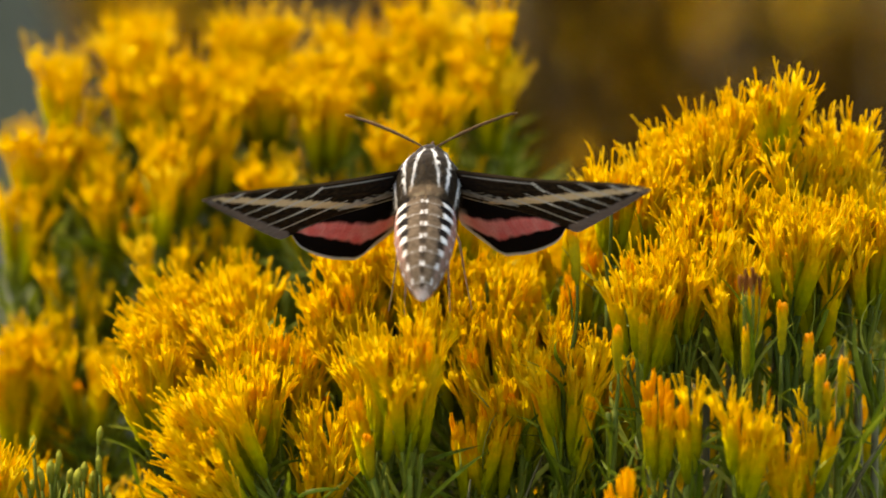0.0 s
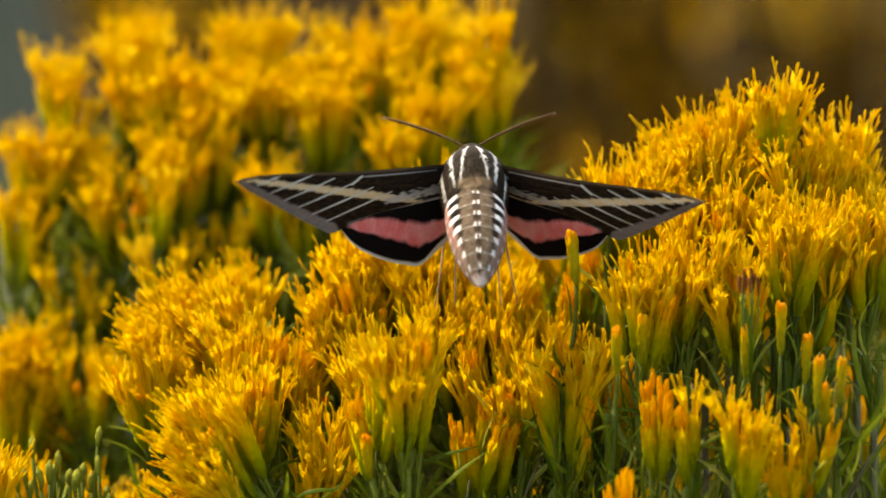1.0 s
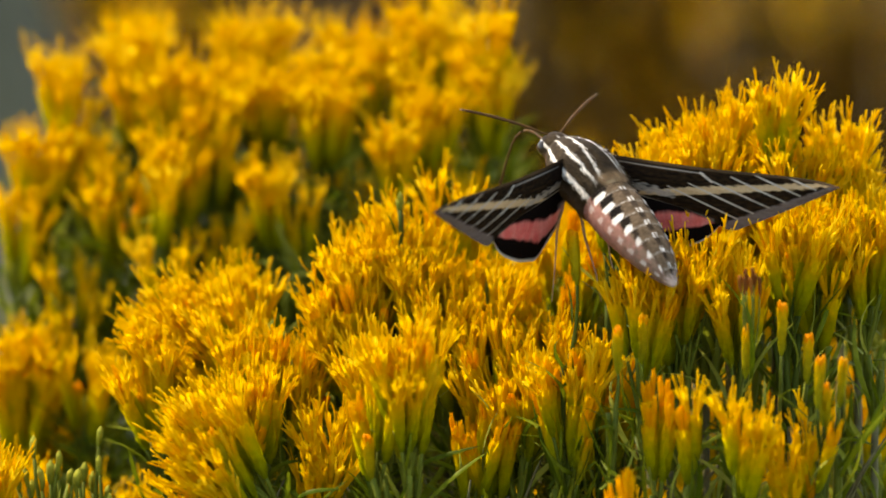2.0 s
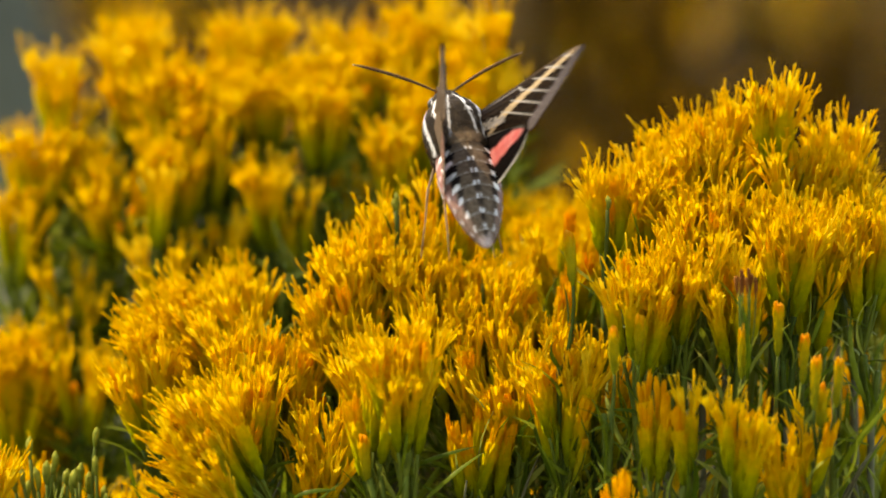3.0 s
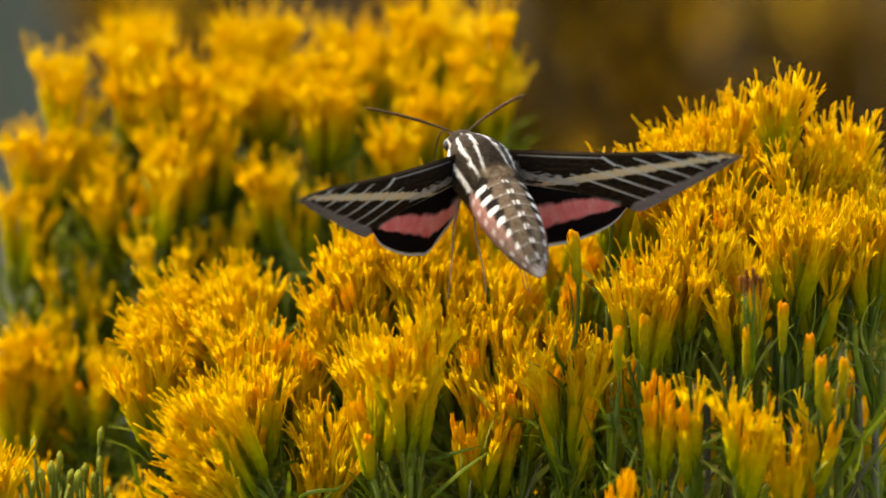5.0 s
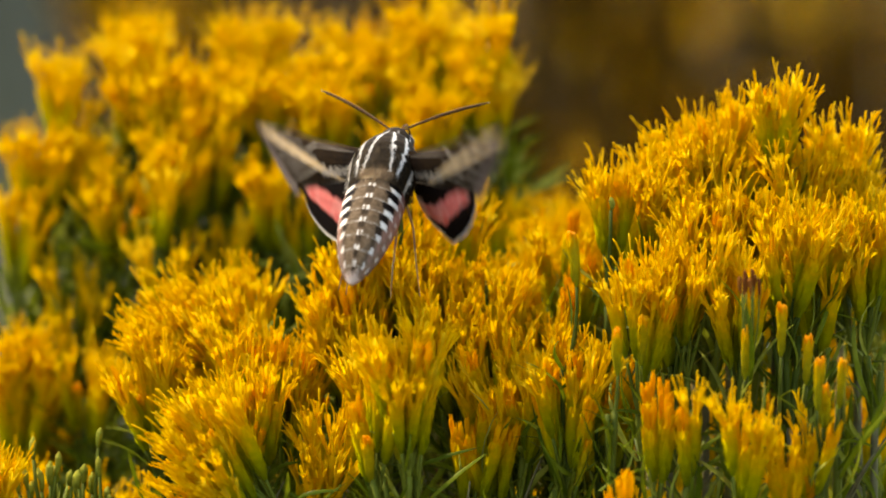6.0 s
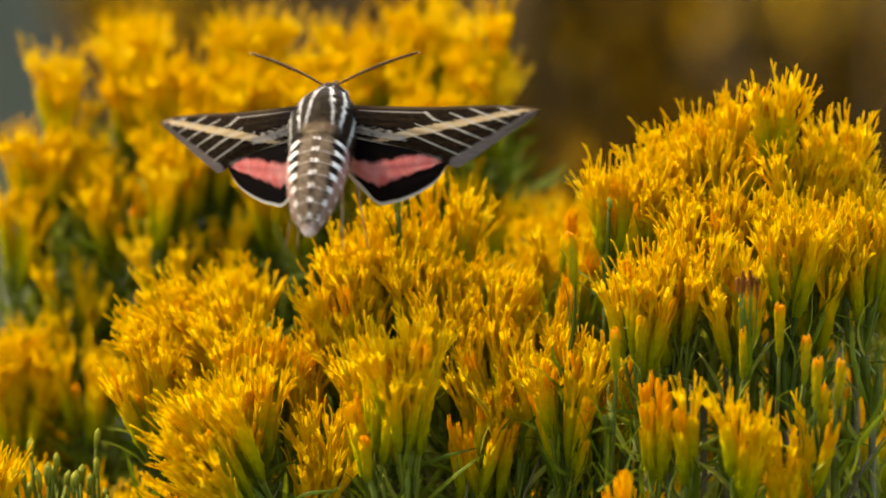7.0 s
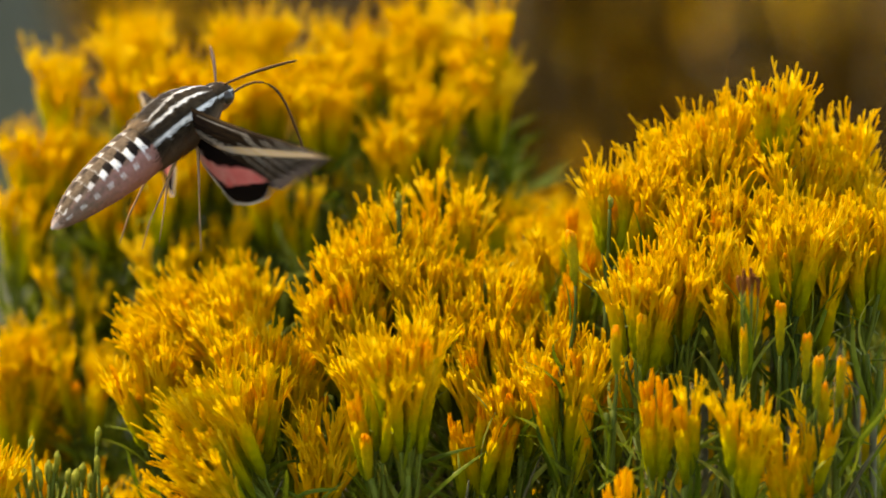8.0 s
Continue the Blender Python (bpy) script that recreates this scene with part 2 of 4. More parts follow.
def spray(u, v, w, width, drop, count, base, kind="open", lean=(0.0, 0.0), near=True, seed=0, leaves=10, size=0.9, depth=0.8, young_share=0.12, bushy=0, label=""):
    """One flowering stem: a dome of heads of that width and drop, its top at (u, v, w), its foot on the ground at base."""
    rng = random.Random(seed * 7919 + 13)
    thing = new("rabbitbrush")
    foot = Vector((base[0] + rng.uniform(-0.03, 0.03), base[1] + rng.uniform(-0.03, 0.03), 0))
    thing.location = foot
    top = (at(u, v, w) - foot) / MM
    stem = Shape()
    thin = {"knob": 0.75, "dry": 0.3}.get(kind, 0.68)
    ln = Vector((lean[0], lean[1], 1)).normalized()
    fork = top - ln * (width * 0.45 + 30) - Vector((0, 0, drop * 0.4))
    hub = top - ln * (width * 1.3 + 28)
    stem.tube(bend((0, 0, 0), (fork.x * 0.75, fork.y * 0.75, fork.z * 0.45), fork, 10), [2.2 - 0.16 * i for i in range(11)], 6, 1)
    boughs = []
    for i in range(max(2, count // 4)):
        a = i * 2.4 + rng.uniform(0, 1)
        q = fork + ln * rng.uniform(8, 16) + Vector((math.cos(a), math.sin(a), 0)) * width * rng.uniform(0.05, 0.25)
        stem.tube(bend(fork, (fork + q) / 2 + Vector((0, 0, -1.5)), q, 4), [g * thin for g in (0.95, 0.9, 0.85, 0.8, 0.75)], 5, 0)
        boughs.append(q)
    groups = max(1, round(count / 5))
    nodes = []
    for g in range(groups):
        r = math.sqrt((g + 0.5) / groups) * (1.0 if groups > 1 else 0.0)
        a = g * 2.39996 + rng.uniform(-0.3, 0.3)
        reach = max(0.0, width / 2 - 7)
        crown = top + Vector((math.cos(a) * r * reach, math.sin(a) * r * reach * depth, -drop * r * r - rng.uniform(0.0, 7.0)))
        crown += Vector((lean[0], lean[1], 0)) * 0.25 * drop * r * r
        aim = ((crown - hub).normalized() + Vector((rng.uniform(-0.1, 0.1), rng.uniform(-0.1, 0.1), 0.12))).normalized()
        nodes.append((crown - aim * (16.6 * size + 9), aim))
    for i in range(count):
        if kind == "open":
            # heads stand in small fans, each fan on its own fork
            node, aim = nodes[i % groups]
            k = i // groups
            side = aim.orthogonal().normalized()
            side.rotate(Matrix.Rotation(k * 2.39996 + rng.uniform(-0.5, 0.5), 3, aim))
            way = (aim + side * math.tan(radians(19)) * math.sqrt((k + 0.3) / (count / groups)) * (min(1.0, width / 12) if groups == 1 else 1.0)).normalized()
            tip = node + way * (16.6 * size + 9 + rng.uniform(-3.0, 1.5))
        else:
            r = math.sqrt((i + 0.5) / count)
            a = i * 2.39996 + rng.uniform(-0.4, 0.4)
            off = Vector((math.cos(a) * r * width / 2, math.sin(a) * r * width / 2 * depth, 0))
            tip = top + off + Vector((lean[0], lean[1], 0)) * 0.25 * drop * r * r - Vector((0, 0, drop * r * r + rng.uniform(-3.0, 5.0) * (0.2 if kind == "dry" else 1.0)))
            way = ((tip - hub).normalized() + Vector((rng.uniform(-0.14, 0.14), rng.uniform(-0.14, 0.14), 0.15))).normalized()
        big = size * rng.uniform(0.88, 1.1)
        length = {"open": 16.6, "bud": 10.5, "knob": 4.5, "dry": 10.0}[kind] * big
        seat = tip - way * length
        m = stand(seat, way, rng.uniform(0, 6.28), big)
        if kind == "open" and rng.random() < 0.93:
            head = under("flower_head", rng.choice(CUP_MESH), thing, m)
            if near:
                young = rng.random() < young_share
                for j in range(6):
                    fm = floret_pose(rng, j, 0.4 if young else 1.0)
                    fm = Matrix.Translation((0, 0, 9.3)) @ fm
                    under("floret", rng.choice(FINGER_MESH if young else FLORET_MESH), head, scaled(fm))
            else:
                under("flower_tuft", rng.choice(TUFT_MESH), head, Matrix.Translation((0, 0, 9.3 * MM)))
        elif kind == "knob":
            under("green_bud", rng.choice(KNOB_MESH), thing, m)
        elif kind == "dry":
            under("dry_head", rng.choice(DRY_MESH), thing, m)
        else:
            under("flower_bud", rng.choice(BUD_MESH), thing, m)
        q = nodes[i % groups][0] if kind == "open" else min(boughs, key=lambda b: (b - seat).length)
        stem.tube(bend(q, seat - way * (seat - q).length * 0.45, seat, 4), [g * thin for g in (0.62, 0.55, 0.5, 0.45, 0.42)], 5, 0)
        if near and rng.random() < 0.5:
            under("leaf", rng.choice(LEAF_MESH), thing, stand((q + seat) / 2, (way + Vector((rng.uniform(-0.5, 0.5), rng.uniform(-0.5, 0.5), 0))).normalized(), rng.uniform(0, 6.28), 0.6))
    for node, aim in nodes if kind == "open" else ():
        stem.tube(bend(fork, node - aim * (node - fork).length * 0.4, node, 5), [0.7, 0.64, 0.6, 0.56, 0.52, 0.5], 6, 0)
    for i in range(leaves):
        t = rng.random()
        q = fork.lerp(rng.choice(boughs), t) - Vector((0, 0, rng.uniform(0, 35) if i % 2 else 0))
        if i % 2:
            q.x, q.y = fork.x + rng.uniform(-2, 2), fork.y + rng.uniform(-2, 2)
        under("leaf", rng.choice(LEAF_MESH), thing, stand(q, Vector((rng.uniform(-0.8, 0.8), rng.uniform(-0.8, 0.8), 1)).normalized(), rng.uniform(0, 6.28), rng.uniform(0.7, 1.2)))
    under("stem", stem.mesh("stem", [STEM, WOOD]), thing)
    if bushy:
        tuft = Shape()
        for i in range(bushy):
            q = fork.lerp(rng.choice(boughs), rng.uniform(-0.6, 1.1)) + Vector((rng.uniform(-3, 3), rng.uniform(-3, 3), rng.uniform(-14, 4)))
            way = Vector((rng.uniform(-1, 1), rng.uniform(-1, 1), rng.uniform(0.3, 1.2))).normalized()
            tuft.join(rng.choice(LEAVES), Matrix.LocRotScale(q, Vector((0, 0, 1)).rotation_difference(way) @ Euler((0, 0, rng.uniform(0, 6))).to_quaternion(), (0.8, 0.9, 0.65) if near else (0.9, 1.1, 0.7)))
        tagged(under("foliage", tuft.mesh("foliage", [LEAF_MANY]), thing), kind="stuff")
    words = {"open": "rabbitbrush sprig crowned with open yellow flower heads", "bud": "rabbitbrush sprig with closed orange-tipped flower buds",
             "knob": "rabbitbrush sprig tipped with small green buds", "dry": "rabbitbrush sprig with withered brown flower heads"}[kind]
    return tagged(thing, label or words, "flowering shrub", "rabbitbrush sprigs")


def dry_twig(u, v, w, base, seed):
    """A bare forked twig that stands on the ground, its upper end at (u, v, w)."""
    rng = random.Random(seed)
    thing = new("dry_twig")
    thing.location = (base[0], base[1], -0.01)
    top = (at(u, v, w) - thing.location) / MM
    s = Shape()
    low = Vector((top.x - rng.uniform(4, 12), top.y + 4, top.z - rng.uniform(22, 34)))
    s.tube(bend((0, 0, 0), (low.x * 0.9, low.y * 0.9, low.z * 0.5), low, 8), [1.1 - 0.08 * i for i in range(9)], 6)
    s.tube(bend(low, low.lerp(top, 0.5) + Vector((rng.uniform(-3, 3), 0, 2)), top, 6), [0.45, 0.4, 0.36, 0.32, 0.28, 0.22, 0.14], 6)
    for j in range(3):
        q = low.lerp(top, rng.uniform(0.15, 0.7))
        e = q + Vector((rng.choice((-1, 1)) * rng.uniform(5, 11), rng.uniform(-3, 3), rng.uniform(6, 14)))
        s.tube(bend(q, (q + e) / 2 + Vector((rng.uniform(-2, 2), 0, -1)), e, 4), [0.4, 0.34, 0.28, 0.22, 0.14], 5)
    under("branch", s.mesh("branch", [WOOD]), thing)
    return tagged(thing, "bare pale grey twig among the rabbitbrush", "twig", "dry twigs")


# ---- ground and the shrubs on it ----
def ground():
    s = Shape()
    n = 60
    for i in range(n + 1):
        for j in range(n + 1):
            x, y = ((i / n * 2 - 1)), ((j / n * 2 - 1))
            x, y = x * abs(x) ** 2 * 400, y * abs(y) ** 2 * 400
            z = noise.noise(Vector((x * 0.6, y * 0.6, 0))) * 0.05 if abs(x) < 30 and abs(y) < 30 else 0
            s.v.append((x / MM, y / MM, z / MM - 30))
    for i in range(n):
        for j in range(n):
            q = i * (n + 1) + j
            s.f.append((q, q + n + 1, q + n + 2, q + 1))
            s.s.append(0)
    ob = new("ground", s.mesh("ground", [SOIL]))
    return tagged(ob, "dry brown sandy soil below the shrubs", "ground", kind="structure")


ground()
BASE_MID, BASE_RIGHT, BASE_BACK = (0.0, 0.06), (0.07, 0.06), (-0.04, 0.22)


# (u, v, w, width, drop, count, base, kind, lean)
def px(x, y, w, width, drop, count, base, kind="open", lean=(0, 0), **more):
    k = (1 + w / 1200) / 11.12
    SPRAYS.append(((x - 784) * k, (441 - y) * k, w, width * k, drop * k, count, base, kind, lean, more))


SPRAYS = []
M, R, B = BASE_MID, BASE_RIGHT, BASE_BACK
px(680, 335, 12, 360, 75, 40, M)
px(800, 280, 18, 110, 60, 8, M)
px(1000, 320, 16, 120, 50, 8, M, young_share=0.7)
px(985, 440, 6, 120, 50, 8, M, young_share=0.7)
px(315, 445, 14, 350, 90, 38, M, lean=(-0.6, 0))
px(520, 530, 5, 160, 50, 12, M)
px(700, 555, -27, 240, 70, 26, M)
px(870, 440, 5, 100, 40, 8, M)
px(915, 550, -8, 150, 60, 12, M)
px(1040, 560, -5, 150, 60, 12, M)
for x, y, w, wd, n in ((600, 440, 8, 190, 16), (790, 470, 3, 180, 15), (640, 520, -4, 150, 11), (860, 520, -2, 130, 10), (960, 510, 0, 110, 8), (750, 400, 10, 150, 11),
                       (400, 540, 2, 150, 11), (230, 560, 6, 150, 11)):
    px(x, y, w, wd, 35, n, M, lean=(-0.3 if x < 600 else -0.1, 0))
px(330, 660, -24, 250, 120, 30, M, lean=(-0.75, 0))
px(440, 610, -10, 150, 60, 14, M)
px(570, 670, -12, 140, 70, 10, M)
px(850, 632, -10, 110, 30, 8, M, young_share=0.9)
px(1000, 590, -16, 170, 40, 13, M, young_share=0.4)
px(1170, 665, -28, 80, 30, 4, R, young_share=0.8, bushy=6)
px(1220, 620, -32, 40, 10, 2, R, bushy=6)
px(1420, 715, -32, 170, 60, 10, R, bushy=10)
px(1100, 800, -16, 110, 60, 6, R, young_share=0.7)
px(1232, 160, 9, 350, 95, 44, R, bushy=15)
px(1125, 205, 4, 110, 40, 8, R, bushy=6)
px(1290, 140, 6, 120, 40, 8, R, bushy=6)
px(1372, 128, 4, 85, 40, 7, R, bushy=6)
px(1185, 368, -14, 255, 60, 27, R, bushy=12)
px(1330, 290, -2, 200, 60, 16, R, bushy=12)
px(1490, 175, 8, 180, 70, 15, R, bushy=12)
px(1440, 320, -8, 200, 70, 17, R, bushy=12)
px(1550, 350, -8, 110, 50, 7, R, bushy=12)
for x, y, w in ((1372, 525, -27), (1420, 553, -28), (1482, 595, -30), (1080, 530, -30), (1310, 550, -27), (1452, 640, -34), (998, 418, -16)):
    px(x, y, w, 30, 5, 1 if x != 1452 else 3, R, "bud", bushy=8, leaves=4)
for x, y, w in ((1130, 640, 12), (1230, 690, 14), (1330, 640, 16), (1400, 620, 12), (1500, 660, 14), (1550, 600, 18), (1280, 600, 20), (1460, 760, 4), (1540, 780, 6), (1210, 800, 2), (1100, 720, 6)):
    px(x, y, w, 60, 20, 3, R, "knob", leaves=3, size=0.7, bushy=18)
px(75, 775, 0, 110, 80, 11, (-0.08, 0.05), "knob", size=0.72, bushy=8, leaves=3)
px(165, 785, -2, 90, 70, 8, (-0.08, 0.05), "knob", size=0.72, bushy=8, leaves=3)
px(1323, 468, -28, 44, 20, 8, R, "dry", bushy=3, size=0.32)
px(1075, 372, -2, 12, 4, 1, R, "knob", bushy=8, leaves=2, size=0.6)
px(705, 338, 8, 16, 8, 3, M, "knob", bushy=4, leaves=0, size=0.55)
px(-8, 770, -6, 60, 30, 5, (-0.08, 0.05))
px(50, 545, 52, 210, 90, 24, (-0.1, 0.12), near=False)
px(110, 640, 62, 100, 90, 10, (-0.1, 0.12), near=False)
# the same shrub further back
for x, y, wd, n, w in ((110, 45, 120, 8, 105), (240, 20, 140, 10, 110), (300, 90, 150, 12, 98), (390, 30, 130, 9, 108), (380, 130, 120, 8, 92), (480, 60, 150, 10, 104),
                       (560, 60, 140, 10, 100), (580, 130, 110, 7, 90), (690, 20, 130, 8, 102), (705, 190, 85, 5, 84), (760, 110, 100, 6, 92), (860, 10, 140, 10, 104),
                       (885, 70, 90, 5, 96), (430, -30, 180, 12, 120), (620, -40, 180, 12, 120), (770, -50, 150, 9, 120), (240, -40, 150, 9, 122),
                       (150, 160, 130, 8, 96), (190, 240, 110, 6, 88), (70, 200, 110, 7, 94), (310, 175, 110, 7, 86), (480, 250, 85, 5, 80), (40, 320, 100, 4, 90), (260, 270, 100, 3, 82)):
    px(x, y, w * 0.74, wd, wd * 0.35, n, B, near=False, leaves=3, bushy=100)
# heads close before the rest
px(1095, 815, -38, 70, 25, 4, R, young_share=1.0, bushy=6)
px(1320, 660, -38, 90, 30, 4, R, bushy=6)
# the flank of the clump that stands on
for x, y, w, wd, n in ((1410, 230, 4, 160, 13), (1520, 270, 2, 140, 11), (1400, 350, -12, 140, 8), (1300, 400, -16, 140, 9), (1100, 260, 4, 110, 8), (1250, 290, -2, 190, 15), (1150, 430, -20, 130, 7)):
    px(x, y, w, wd, 35, n, R, bushy=12)
# flowers behind the gaps
for x, y, w, wd, n in ((400, 330, 80, 80, 3), (545, 330, 75, 70, 2), (300, 390, 70, 120, 2), (430, 440, 30, 120, 4), (860, 290, 85, 90, 3), (620, 270, 95, 80, 2), (130, 400, 80, 110, 3), (165, 550, 60, 120, 5), (95, 470, 75, 120, 2), (760, 250, 90, 80, 2)):
    px(x, y, w * 0.8, wd, 40, n, M, near=False, bushy=260)
for x, y, w, wd, n in ((1250, 620, 75, 170, 9), (1400, 590, 80, 180, 10), (1520, 610, 75, 170, 10), (1330, 720, 60, 150, 8), (1190, 800, 55, 130, 8), (1500, 780, 60, 150, 9), (1420, 680, 70, 120, 7), (1090, 700, 65, 110, 6)):
    px(x, y, w, wd, 60, n, R, near=False, bushy=160)
for x, y, w, wd, n in ((1490, 590, 36, 160, 9), (1555, 550, 40, 120, 7), (1400, 610, 34, 120, 6), (1540, 690, 30, 110, 6), (990, 320, 50, 150, 10), (930, 370, 35, 130, 8), (1040, 390, 30, 100, 6), (1460, 250, 40, 180, 12), (1540, 330, 30, 120, 8), (1380, 440, 40, 120, 4), (1480, 470, 45, 140, 6)):
    px(x, y, w, wd, 40, n, R if x > 1020 else M, near=False)
for x, y, w, wd, n in ((1180, 740, 110, 170, 11), (1500, 540, 120, 200, 14), (1440, 800, 110, 160, 9), (1310, 560, 125, 150, 9), (990, 800, 100, 110, 4), (520, 800, 95, 150, 9)):
    px(x, y, w, wd, 50, n, R if x > 1000 else M, near=False)
px(960, 285, 95, 180, 60, 11, (0.02, 0.16), near=False)
px(235, 835, 35, 130, 60, 8, M, near=False)
px(40, 775, 28, 150, 60, 10, (-0.1, 0.12), near=False)
px(200, 790, 24, 130, 60, 8, (-0.1, 0.12), near=False)
px(920, 800, 40, 90, 40, 4, M, near=False)
px(1545, 520, 45, 90, 60, 7, R, near=False)
for i, (u, v, w, wd, dr, n, b, kind, ln, more) in enumerate(SPRAYS):
    if more.get("near", True) and "bushy" not in more:
        more["bushy"] = 60
    spray(u, v, w, wd, dr, n, b, kind, ln, seed=i, **more)


for i, (x, y, w) in enumerate(((965, 790, -8), (1250, 790, -4), (1545, 800, -6), (1385, 800, 2), (830, 850, -10), (500, 850, -12), (1010, 830, 0))):
    k = (1 + w / 1200) / 11.12
    dry_twig((x - 784) * k, (441 - y) * k, w, (R if x > 1000 else M), 40 + i)


# ---- shrubs further off ----
def far_shrub(x, y, high, wide, count, bloom, seed):
    rng = random.Random(seed)
    s = Shape()
    g = Shape()
    wood = Shape()
    for i in range(count):
        a, r = rng.uniform(0, 6.28), math.sqrt(rng.random())
        top = Vector((math.cos(a) * r * wide, math.sin(a) * r * wide, high * (1 - 0.55 * r * r) * rng.uniform(0.6, 1.05)))
        way = (Vector((top.x, top.y, high)) * Vector((0.6, 0.6, 1)).length).normalized()
        wood.tube(bend((0, 0, 0), (top.x * 0.5, top.y * 0.5, top.z * 0.4), top * 0.97, 4), [2, 1.5, 1.2, 1, 0.7], 4, 0)
        patch = noise.noise(Vector((x + top.x * 0.012, y + top.y * 0.012, top.z * 0.012)))
        for k in range(round(bloom * max(0.0, 1 + 2 * patch))):
            p = top + Vector((rng.uniform(-14, 14), rng.uniform(-14, 14), rng.uniform(-10, 4)))
            tilt = (way + Vector((rng.uniform(-.3, .3), rng.uniform(-.3, .3), 0))).normalized()
            s.join(CROWN, Matrix.LocRotScale(p, Vector((0, 0, 1)).rotation_difference(tilt), (1.4, 1.4, 1.3)))
        for k in range(12):
            q = top * rng.uniform(0.55, 1.0) + Vector((rng.uniform(-8, 8), rng.uniform(-8, 8), 0))
            g.join(LEAVES[k % 6], Matrix.LocRotScale(q, Euler((rng.uniform(-.7, .7), rng.uniform(-.7, .7), rng.uniform(0, 6))), (2.6, 5.0, 2.6)))
    thing = new("rabbitbrush_shrub")
    thing.location = (x, y, -0.03)
    if bloom:
        tagged(under("blossom", s.mesh("blossom", [PETAL]), thing), kind="stuff")
    # leaves and brushwood share the brown that is darkened for shade
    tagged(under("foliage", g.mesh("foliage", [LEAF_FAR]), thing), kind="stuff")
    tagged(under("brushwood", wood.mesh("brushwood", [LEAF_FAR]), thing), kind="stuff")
    return tagged(thing, "rabbitbrush with orange-yellow flowers over stems toned dark brown for shade" if bloom else "rabbitbrush out of flower, toned dark brown for shade", "shrub", "shrubs further off")


def boulder(x, y, wide, high, seed):
    """A weathered grey rock, sunk a little into the soil."""
    me = bpy.data.meshes.new("boulder")
    bm = bmesh.new()
    bmesh.ops.create_icosphere(bm, subdivisions=5, radius=1.0)
    for q in bm.verts:
        p = q.co.copy()
        lump = 1 + 0.22 * noise.noise(p * 1.4 + Vector((seed, 0, 0))) + 0.08 * noise.noise(p * 4 + Vector((0, seed, 0))) + 0.025 * noise.noise(p * 14)
        q.co = Vector((p.x * wide, p.y * wide * 0.8, max(-0.2, p.z) * high)) * lump
    bm.to_mesh(me)
    bm.free()
    me.materials.append(STONE)
    me.polygons.foreach_set("use_smooth", [True] * len(me.polygons))
    ob = new("boulder", me)
    ob.location = (x, y, -0.05)
    return tagged(ob, "weathered grey boulder on the ground behind the rabbitbrush", "rock", "boulders")


boulder(-0.25, 1.00, 0.21, 0.86, 3)
boulder(-0.085, 0.80, 0.09, 0.60, 8)
CROWN = Shape()
for j in range(4):
    CROWN.tube([(0, 0, -6), (math.cos(j * 1.57) * 1.2, math.sin(j * 1.57) * 1.2, 0), (math.cos(j * 1.57) * 3, math.sin(j * 1.57) * 3, 6)], [0.4, 0.9, 0.2], 4)
for i, (x, y, h, wd, n, bloom) in enumerate(((0.17, 1.05, 860, 270, 340, 1), (0.05, 0.86, 740, 150, 220, 0), (0.02, 1.75, 800, 230, 200, 3), (-0.02, 0.66, 600, 150, 120, 4), (-0.24, 1.5, 640, 200, 150, 3),
                                             (0.35, 2.4, 1000, 400, 240, 3), (-0.06, 0.33, 655, 90, 70, 3), (0.06, 0.33, 640, 100, 80, 2), (-0.25, 2.6, 820, 300, 200, 3))):
    far_shrub(x, y, h, wd, n, bloom, 100 + i)


# ---- the hawk moth; its own space: x to its right, y ahead, z to its back; millimetres ----
DARK, BROWN, BUFF, WHITE = (0.012, 0.007, 0.004), (0.075, 0.042, 0.018), (0.60, 0.42, 0.22), (0.90, 0.83, 0.72)
GREY, PINK, BLACK, TAN = (0.22, 0.17, 0.145), (0.74, 0.17, 0.14), (0.008, 0.005, 0.004), (0.21, 0.135, 0.08)
VEIN = (0.68, 0.59, 0.47)
UNDER = (0.37, 0.25, 0.15)
ROOT = Vector((3.46, 3.58, 1.52))
HIND_ROOT = Vector((-0.6, -3.4, -0.4))


def blend(a, b, f):
    f = max(0.0, min(1.0, f))
    return tuple(x * (1 - f) + y * f for x, y in zip(a, b))


def edge(d, soft):
    """1 inside (d below 0), 0 outside, over a soft rim."""
    return max(0.0, min(1.0, 0.5 - d / soft))


def seg_gap(p, a, b):
    a, b = Vector(a), Vector(b)
    d = b - a
    t = max(0.0, min(1.0, (p - a).dot(d) / d.dot(d)))
    return (p - a - d * t).length, t


def curve(xs, ys):
    """A smooth curve through a few places."""
    def f(x):
        x = max(xs[0], min(xs[-1], x))
        for i in range(len(xs) - 1):
            if x <= xs[i + 1]:
                break
        h = xs[i + 1] - xs[i]
        t = (x - xs[i]) / h

        def slope(k):
            if k == 0 or k == len(xs) - 1:
                k = min(max(k, 1), len(xs) - 2)
            return (ys[k + 1] - ys[k - 1]) / (xs[k + 1] - xs[k - 1])
        m0, m1 = slope(i) * h, slope(i + 1) * h
        return (2 * t ** 3 - 3 * t * t + 1) * ys[i] + (t ** 3 - 2 * t * t + t) * m0 + (3 * t * t - 2 * t ** 3) * ys[i + 1] + (t ** 3 - t * t) * m1
    return f


